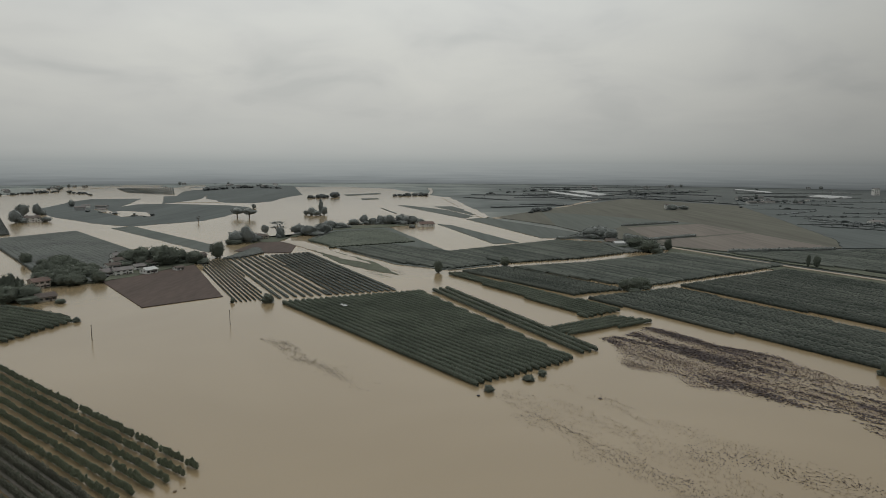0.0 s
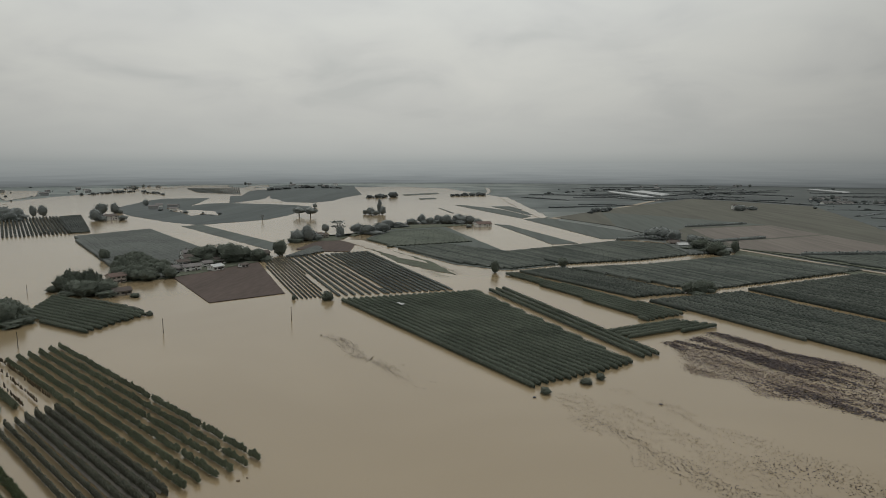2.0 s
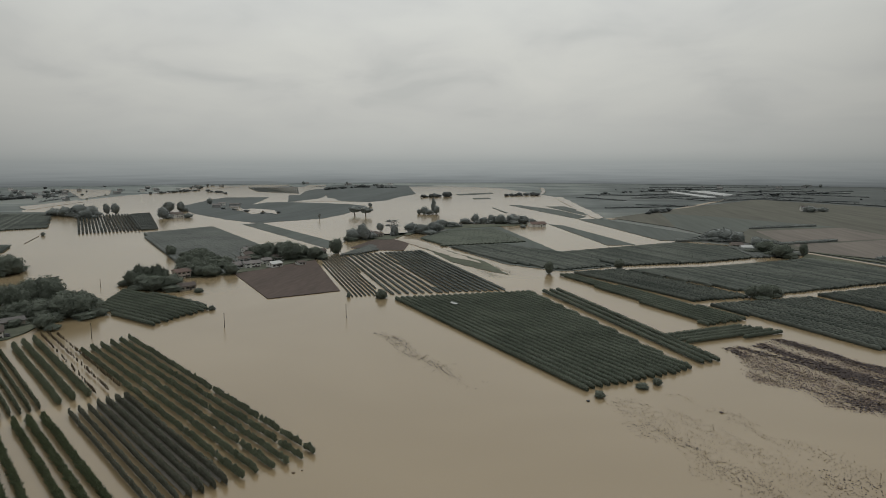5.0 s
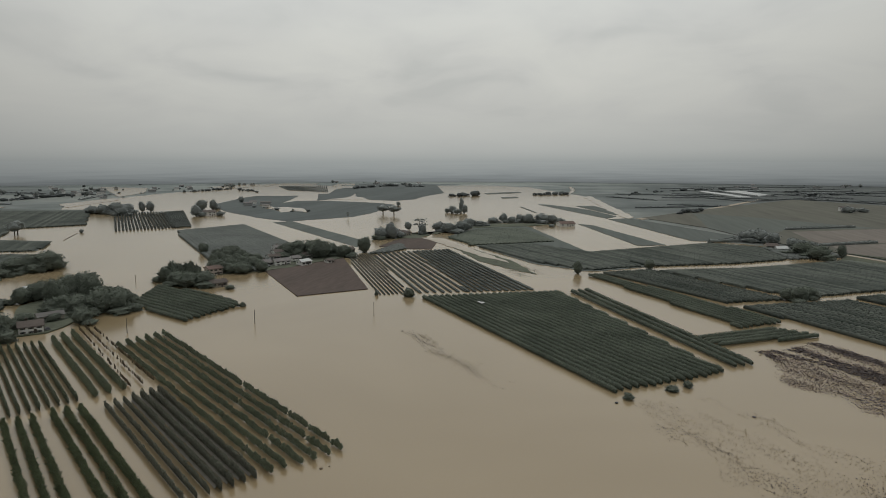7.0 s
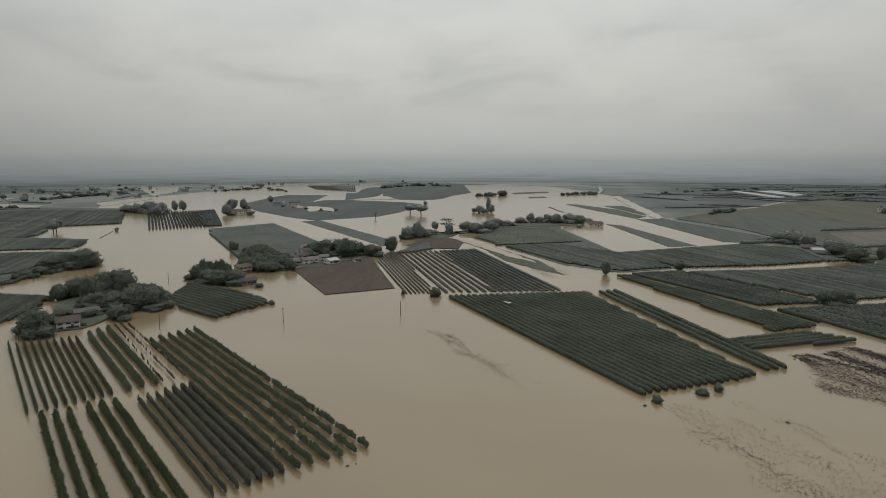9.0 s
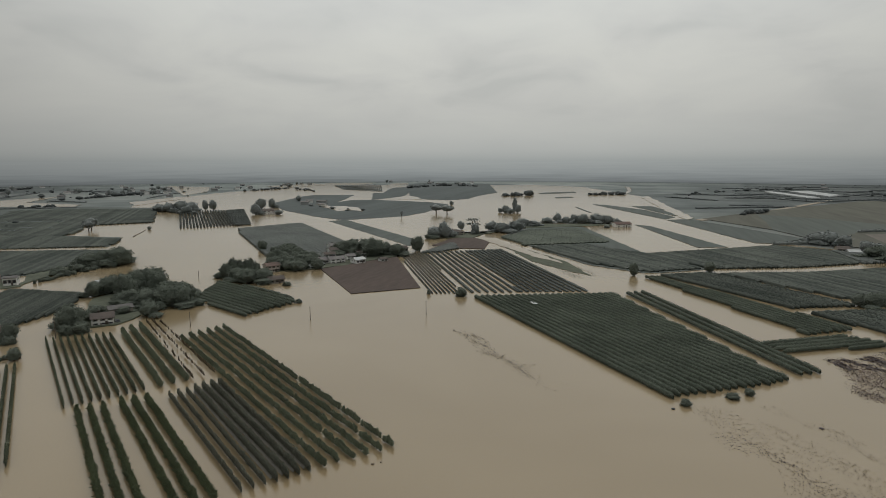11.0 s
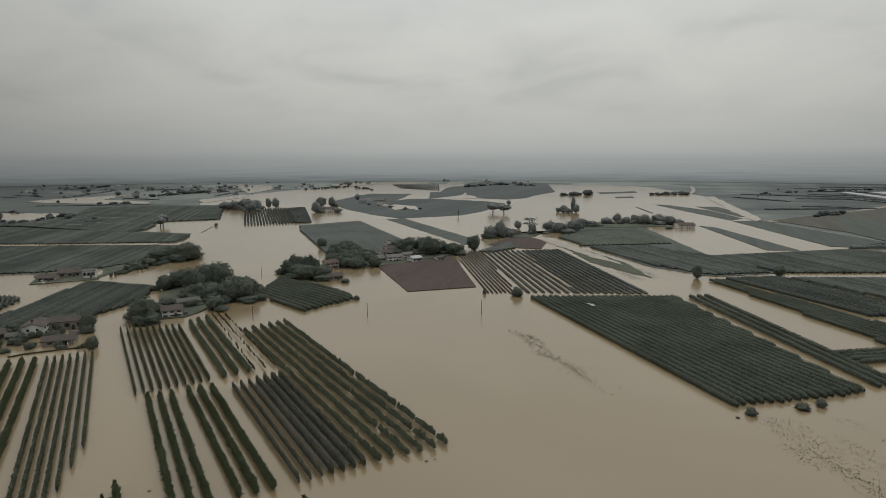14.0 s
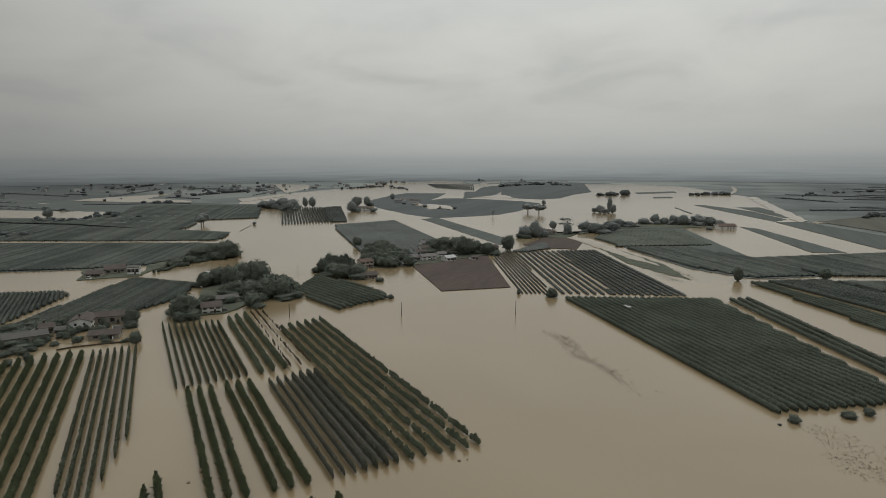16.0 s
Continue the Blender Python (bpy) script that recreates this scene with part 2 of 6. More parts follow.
MEADOW = material("dull_meadow", three((0.094, 0.093, 0.076), 0.28), 0.015, fine=0.1, rough=0.85, spec=0.1, bump=0.06, bump_scale=0.7, stretch=(1, 0.1, 1), turn=60)
TAN = material("tan_mud", three((0.3, 0.265, 0.215), 0.2), 0.08, fine=0.6, rough=0.6, spec=0.4)
MUDDY = material("farmyard_mud", three((0.105, 0.09, 0.066), 0.4), 0.08, fine=0.6, rough=0.9, spec=0.2, bump=0.05, bump_scale=1.5)
SOIL = material("ploughed_soil", three((0.0704, 0.0528, 0.0451), 0.3), 0.05, fine=0.5, rough=0.9, spec=0.2, bump=0.06, bump_scale=1.2, stretch=(1, 0.2, 1), turn=38)
TRACK = material("gravel_track", three((0.27, 0.235, 0.185), 0.2), 0.1, fine=1.5, rough=0.9)
PLAIN = plain_material(k=0.85, haze_sheen_most=0.6)
FILM = material("plastic_film", three((0.32, 0.33, 0.325), 0.2), 0.05, fine=0.4, rough=0.45, spec=0.4)
PLASTER = material("pale_plaster", three((0.632, 0.627, 0.598), 0.2), 0.3, fine=2.0, rough=0.85)
PLASTER_PINK = material("pink_plaster", three((0.4, 0.355, 0.32), 0.15), 0.3, fine=2.0, rough=0.85)
PLASTER_OCHRE = material("ochre_plaster", three((0.3, 0.275, 0.235), 0.2), 0.3, fine=2.0, rough=0.85)
TILE = material("old_roof_tiles", three((0.082, 0.067, 0.059), 0.4), 0.3, fine=3.0, rough=0.85, bump=0.05, bump_scale=3.0)
PLASTER_GREY = material("grey_plaster", three((0.27, 0.275, 0.27), 0.2), 0.3, fine=2.0, rough=0.85)
TILE_GREY = material("greyed_roof_tiles", three((0.15, 0.14, 0.135), 0.3), 0.3, fine=3.0, rough=0.85)
TILE_RED = material("red_roof_tiles", three((0.115, 0.078, 0.066), 0.35), 0.3, fine=3.0, rough=0.85, bump=0.05, bump_scale=3.0)
SHEET = material("grey_sheet_roof", three((0.07, 0.065, 0.06), 0.35), 0.3, fine=2.0, rough=0.6)
PANE = material("window_glass", three((0.03, 0.033, 0.036), 0.1), 1.0, rough=0.08, spec=0.5)
SHUTTER = material("dark_shutter", three((0.06, 0.05, 0.042), 0.2), 1.0, rough=0.7)
REED = material("drowned_weeds", three((0.055, 0.044, 0.042), 0.45), 0.1, fine=1.0, rough=0.9, island=0.2)
REED_PALE = material("matted_weeds", three((0.14, 0.108, 0.095), 0.45), 0.1, fine=1.0, rough=0.9, island=0.2)
MUD_DARK = material("drifted_litter", three((0.12, 0.092, 0.064), 0.45), 0.1, fine=1.0, rough=0.9, island=0.2)
RUBBER = material("dark_paint", three((0.03, 0.03, 0.032), 0.2), 1.0, rough=0.5)


# ---------------------------------------------------------------- mesh helpers
rng = np.random.default_rng(7)


def tri_mesh(name, verts, tris, mat):
    """A mesh from arrays of points and triangles."""
    me = bpy.data.meshes.new(name)
    v, f = np.asarray(verts, np.float32), np.asarray(tris, np.int32)
    me.vertices.add(len(v))
    me.vertices.foreach_set("co", v.ravel())
    me.loops.add(f.size)
    me.loops.foreach_set("vertex_index", f.ravel())
    me.polygons.add(len(f))
    me.polygons.foreach_set("loop_start", np.arange(0, f.size, 3, dtype=np.int32))
    me.update(calc_edges=True)
    me.materials.append(mat)
    return me


def part(name, bm, mat, parent, label=""):
    """A bmesh, or a finished mesh, as one mesh object under a thing or a part."""
    me = bm
    if isinstance(bm, bmesh.types.BMesh):
        me = bpy.data.meshes.new(name)
        bm.to_mesh(me)
        bm.free()
        me.materials.append(mat)
    ob = new(name, me)
    ob.parent = parent
    return tagged(ob, label)


def empty(name, x, y, z=0.0, turn=0.0, scale=(1, 1, 1)):
    ob = new(name)
    ob.location, ob.rotation_euler, ob.scale = (x, y, z), (0, 0, radians(turn)), scale
    return ob


def box(bm, x0, y0, z0, x1, y1, z1):
    made = bmesh.ops.create_cube(bm, size=1)["verts"]
    for v in made:
        v.co = Vector(((x0 + x1) / 2 + v.co.x * (x1 - x0), (y0 + y1) / 2 + v.co.y * (y1 - y0), (z0 + z1) / 2 + v.co.z * (z1 - z0)))
    return made


def join_arrays(pieces):
    vs, fs, n = [], [], 0
    for v, f in pieces:
        vs.append(v)
        fs.append(f + n)
        n += len(v)
    return np.concatenate(vs), np.concatenate(fs)


def leaf_arrays(centres, size, upright=0.0, jitter=0.4, lying=1.0, facing=None):
    """A small bent leaf cluster (two triangles) at each centre, turned at random."""
    n = len(centres)
    a = rng.normal(size=(n, 3))
    a[:, 2] += upright * np.sign(a[:, 2])
    a[:, 2] *= lying
    a /= np.linalg.norm(a, axis=1)[:, None]
    b = np.cross(a, rng.normal(size=(n, 3)) * np.array([lying, lying, 1.0]))
    b /= np.linalg.norm(b, axis=1)[:, None] + 1e-9
    if facing is not None:
        c = facing + rng.normal(size=(n, 3)) * 0.75
        c /= np.linalg.norm(c, axis=1)[:, None] + 1e-9
        a = np.cross(c, rng.normal(size=(n, 3)))
        a /= np.linalg.norm(a, axis=1)[:, None] + 1e-9
        b = np.cross(c, a)
    c = np.cross(a, b)
    s = size * (1 + jitter * rng.uniform(-1, 1, n))[:, None]
    v = np.stack([centres - a * s * 0.6, centres + b * s * 0.42 + c * s * 0.12, centres + a * s * 0.75, centres - b * s * 0.42 + c * s * 0.12], 1).reshape(-1, 3)
    k = np.arange(n)[:, None] * 4
    f = np.concatenate([k + np.array([[0, 1, 2]]), k + np.array([[0, 2, 3]])])
    return v, f


def hull_arrays(n, length, profile, wob, bend=None):
    """A closed ridge along +x, n stations, with the cross-section (y, z) and a factor for each station."""
    p = np.asarray(profile, float)
    m = len(p)
    x = np.linspace(0, length, n)
    v = np.zeros((n, m, 3))
    v[:, :, 0] = x[:, None] + rng.uniform(-0.1, 0.1, (n, m))
    v[:, :, 1] = p[None, :, 0] * wob[:, None] * rng.uniform(0.8, 1.2, (n, m))
    v[:, :, 2] = p[None, :, 1] * (0.35 + 0.65 * wob[:, None]) * rng.uniform(0.92, 1.08, (n, m))
    i, j = np.meshgrid(np.arange(n - 1), np.arange(m - 1), indexing="ij")
    q = (i * m + j).ravel()
    f = np.concatenate([np.stack([q, q + m, q + m + 1], 1), np.stack([q, q + m + 1, q + 1], 1)])
    caps = []
    for s in (0, (n - 1) * m):
        caps += [[s, s + k, s + k + 1] for k in range(1, m - 1)]
    return v.reshape(-1, 3), np.concatenate([f, np.array(caps)])


def row_arrays(length, h, w, low=0.4, step=0.6, leaves=30, leaf=0.35, bumpy=0.25, tree=1.5, lying=1.0, trough=0.0):
    """A hedge-like orchard row along +x: an inner ridge and leaf clusters over it."""
    n = max(4, int(length / step))
    x = np.linspace(0, length, n)
    wob = 1 + bumpy * (0.5 * np.cos(2 * np.pi * x / tree) + rng.uniform(-0.6, 0.6, n))
    ends = np.minimum(x, length - x)
    wob *= np.clip(0.5 + ends / 2.0, 0.5, 1.0)
    prof = [(-0.3 * w, low), (-0.5 * w, low + 0.35 * (h - low)), (-0.36 * w, low + 0.75 * (h - low)), (0, h), (0.36 * w, low + 0.75 * (h - low)), (0.5 * w, low + 0.35 * (h - low)), (0.3 * w, low)]
    if trough:
        prof = [(-0.5 * w, low), (-0.52 * w, h - trough), (-0.3 * w, h - 0.45 * trough), (0, h), (0.3 * w, h - 0.45 * trough), (0.52 * w, h - trough), (0.5 * w, low)]
    pieces = [hull_arrays(n, length, prof, wob * (1.0 if trough else 0.78))]
    k = int(length * leaves)
    if k:
        s = rng.uniform(0, length, k)
        a = rng.uniform(0, np.pi, k)
        f = np.interp(s, x, wob)
        base = h - 1.3 * trough if trough else low
        c = np.stack([s, np.cos(a) * 0.52 * w * f, base + (h - base) * np.sin(a) ** 0.7 * (0.35 + 0.65 * f) * rng.uniform(0.75, 1.08, k)], 1)
        pieces.append(leaf_arrays(c, leaf, lying=lying))
    return join_arrays(pieces)


def stem_arrays(points, height, r=0.06):
    """Square stems at the points (x, y)."""
    p = np.asarray(points, float)
    n = len(p)
    corner = np.array([(-r, -r), (r, -r), (r, r), (-r, r)])
    v = np.zeros((n, 8, 3))
    v[:, :4, :2] = p[:, None] + corner
    v[:, 4:, :2] = p[:, None] + corner * 0.7
    v[:, :4, 2] = -0.4
    v[:, 4:, 2] = height
    base = np.array([[0, 1, 5], [0, 5, 4], [1, 2, 6], [1, 6, 5], [2, 3, 7], [2, 7, 6], [3, 0, 4], [3, 4, 7], [4, 5, 6], [4, 6, 7]])
    return v.reshape(-1, 3), (np.arange(n)[:, None, None] * 8 + base[None]).reshape(-1, 3)


def clip_rows(poly, azimuth, spacing, start=0.5):
    """Straight rows at that compass angle (from +y towards +x) across a polygon: pairs of ends."""
    p = np.asarray(poly, float)
    d = np.array([math.sin(radians(azimuth)), math.cos(radians(azimuth))])
    e = np.array([d[1], -d[0]])
    s, o = p @ d, p @ e
    rows = []
    at = o.min() + spacing * start
    while at < o.max():
        cuts = []
        for k in range(len(p)):
            a, b = k, (k + 1) % len(p)
            if (o[a] - at) * (o[b] - at) < 0:
                u = (at - o[a]) / (o[b] - o[a])
                cuts.append(s[a] + u * (s[b] - s[a]))
        cuts.sort()
        for a, b in zip(cuts[::2], cuts[1::2]):
            if b - a > 4:
                rows.append((d * (a - random.uniform(-0.5, 0.8)) + e * at, d * (b + random.uniform(-0.5, 0.8)) + e * at))
        at += spacing
    return rows


def lined_rows(a, b, c, d, n):
    """n rows fanned from the line a-b to the line d-c."""
    a, b, c, d = (np.array(q, float) for q in (a, b, c, d))
    return [(a + (b - a) * k / (n - 1), d + (c - d) * k / (n - 1)) for k in range(n)]


def sheet(name, poly, z, mat, label, category, kind="structure", thick=0.5, ragged=0.0):
    """A flat piece of ground with a real edge, uneven where it is ragged."""
    if ragged:
        fine = []
        for k in range(len(poly)):
            a, b = np.array(poly[k]), np.array(poly[(k + 1) % len(poly)])
            d = b - a
            n = max(1, int(np.hypot(*d) / (ragged * 5)))
            side = np.array([-d[1], d[0]]) / (np.hypot(*d) + 1e-6)
            fine += [tuple(a + d * i / n + side * (random.uniform(-ragged, ragged) if i else 0)) for i in range(n)]
        poly = fine
    bm = bmesh.new()
    top = [bm.verts.new((x, y, z)) for x, y in poly]
    f = bm.faces.new(top)
    f.normal_update()
    if f.normal.z < 0:
        f.normal_flip()
    if thick:
        made = bmesh.ops.extrude_face_region(bm, geom=[f])["geom"]
        for v in made:
            if isinstance(v, bmesh.types.BMVert):
                v.co.z = z
        for v in top:
            v.co.z = z - thick
    bmesh.ops.recalc_face_normals(bm, faces=bm.faces)
    ob = part(name, bm, mat, None)
    return tagged(ob, label, category, kind=kind)


# ---------------------------------------------------------------- ground and water
FAR = 4900.0
HAZE_AT = 2150.0
ring = [(FAR * math.cos(2 * math.pi * k / 96), FAR * math.sin(2 * math.pi * k / 96)) for k in range(96)]
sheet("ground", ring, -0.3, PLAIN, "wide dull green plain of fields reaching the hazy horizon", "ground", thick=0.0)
# added glowing wall that closes the plain: far haze painted as emission
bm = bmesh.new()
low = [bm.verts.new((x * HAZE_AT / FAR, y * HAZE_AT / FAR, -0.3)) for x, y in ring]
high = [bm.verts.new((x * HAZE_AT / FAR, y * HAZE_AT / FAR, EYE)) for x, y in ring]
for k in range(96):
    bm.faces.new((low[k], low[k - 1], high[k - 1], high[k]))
HAZE = bpy.data.materials.new("painted_far_haze")
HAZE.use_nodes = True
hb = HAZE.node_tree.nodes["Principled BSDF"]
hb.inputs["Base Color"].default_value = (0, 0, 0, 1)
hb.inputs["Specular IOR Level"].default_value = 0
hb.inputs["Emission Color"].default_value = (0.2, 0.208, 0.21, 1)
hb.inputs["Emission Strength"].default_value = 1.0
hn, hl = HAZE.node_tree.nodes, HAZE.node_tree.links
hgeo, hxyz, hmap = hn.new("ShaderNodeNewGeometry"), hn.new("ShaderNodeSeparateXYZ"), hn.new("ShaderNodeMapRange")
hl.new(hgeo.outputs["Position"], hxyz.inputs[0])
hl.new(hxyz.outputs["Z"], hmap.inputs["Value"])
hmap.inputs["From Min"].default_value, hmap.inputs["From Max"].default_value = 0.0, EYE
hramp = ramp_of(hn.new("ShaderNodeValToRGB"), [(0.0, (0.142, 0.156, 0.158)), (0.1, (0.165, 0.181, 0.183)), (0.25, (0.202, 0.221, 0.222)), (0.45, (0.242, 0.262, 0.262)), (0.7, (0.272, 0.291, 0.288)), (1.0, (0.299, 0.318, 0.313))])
# faint streaks painted into the glow, standing in for the farthest fields
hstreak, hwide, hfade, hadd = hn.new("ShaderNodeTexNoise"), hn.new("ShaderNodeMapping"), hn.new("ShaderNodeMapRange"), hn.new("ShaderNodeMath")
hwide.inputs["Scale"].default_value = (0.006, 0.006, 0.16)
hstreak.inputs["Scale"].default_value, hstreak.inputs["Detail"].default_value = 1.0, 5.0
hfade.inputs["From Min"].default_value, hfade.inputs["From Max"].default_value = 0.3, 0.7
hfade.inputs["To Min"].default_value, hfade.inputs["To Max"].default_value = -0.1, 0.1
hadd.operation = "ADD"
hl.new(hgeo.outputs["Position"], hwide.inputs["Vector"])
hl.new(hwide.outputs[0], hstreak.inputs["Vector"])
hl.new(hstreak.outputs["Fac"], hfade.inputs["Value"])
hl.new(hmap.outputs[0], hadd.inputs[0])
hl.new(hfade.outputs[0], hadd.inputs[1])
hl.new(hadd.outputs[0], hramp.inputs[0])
# the painted haze is as bright as the cloud deck behind it
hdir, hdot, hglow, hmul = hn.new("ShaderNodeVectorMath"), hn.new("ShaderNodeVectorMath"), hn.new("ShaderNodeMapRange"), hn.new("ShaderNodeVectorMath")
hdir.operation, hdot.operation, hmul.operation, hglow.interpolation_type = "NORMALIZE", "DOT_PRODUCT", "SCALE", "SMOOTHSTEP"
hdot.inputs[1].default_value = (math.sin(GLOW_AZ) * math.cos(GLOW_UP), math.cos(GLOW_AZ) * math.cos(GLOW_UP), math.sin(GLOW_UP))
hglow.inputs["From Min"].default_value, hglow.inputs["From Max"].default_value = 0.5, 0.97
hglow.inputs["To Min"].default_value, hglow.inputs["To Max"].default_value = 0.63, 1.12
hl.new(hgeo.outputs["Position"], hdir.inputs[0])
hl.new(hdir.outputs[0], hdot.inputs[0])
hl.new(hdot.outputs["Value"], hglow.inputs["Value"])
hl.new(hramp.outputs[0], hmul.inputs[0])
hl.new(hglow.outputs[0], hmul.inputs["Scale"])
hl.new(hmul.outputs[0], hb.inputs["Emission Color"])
tagged(part("backdrop", bm, HAZE, None), "glowing backdrop wall painted as grey haze on the far horizon", "backdrop", kind="structure")

sheet("water", [(243.7, 280.5), (271.0, 367.5), (237.3, 424.9), (194.7, 520.3), (108.7, 580.8), (61.6, 775.4), (6.4, 1261.3), (-147.7, 1695.5), (-305.2, 1795.9), (-709.6, 1668.8), (-964.6, 1771.7), (-918.3, 1412.7), (-903.9, 1149.5), (-864.2, 987.4), (-820.3, 845.4), (-539.3, 440.5), (-849.8, 327.0)] + [(-900, 150), (-700, -900), (700, -900), (900, 150)], 0.0, WATER, "brown silty flood water lying over the farmland", "water", thick=0.0, ragged=4.0)

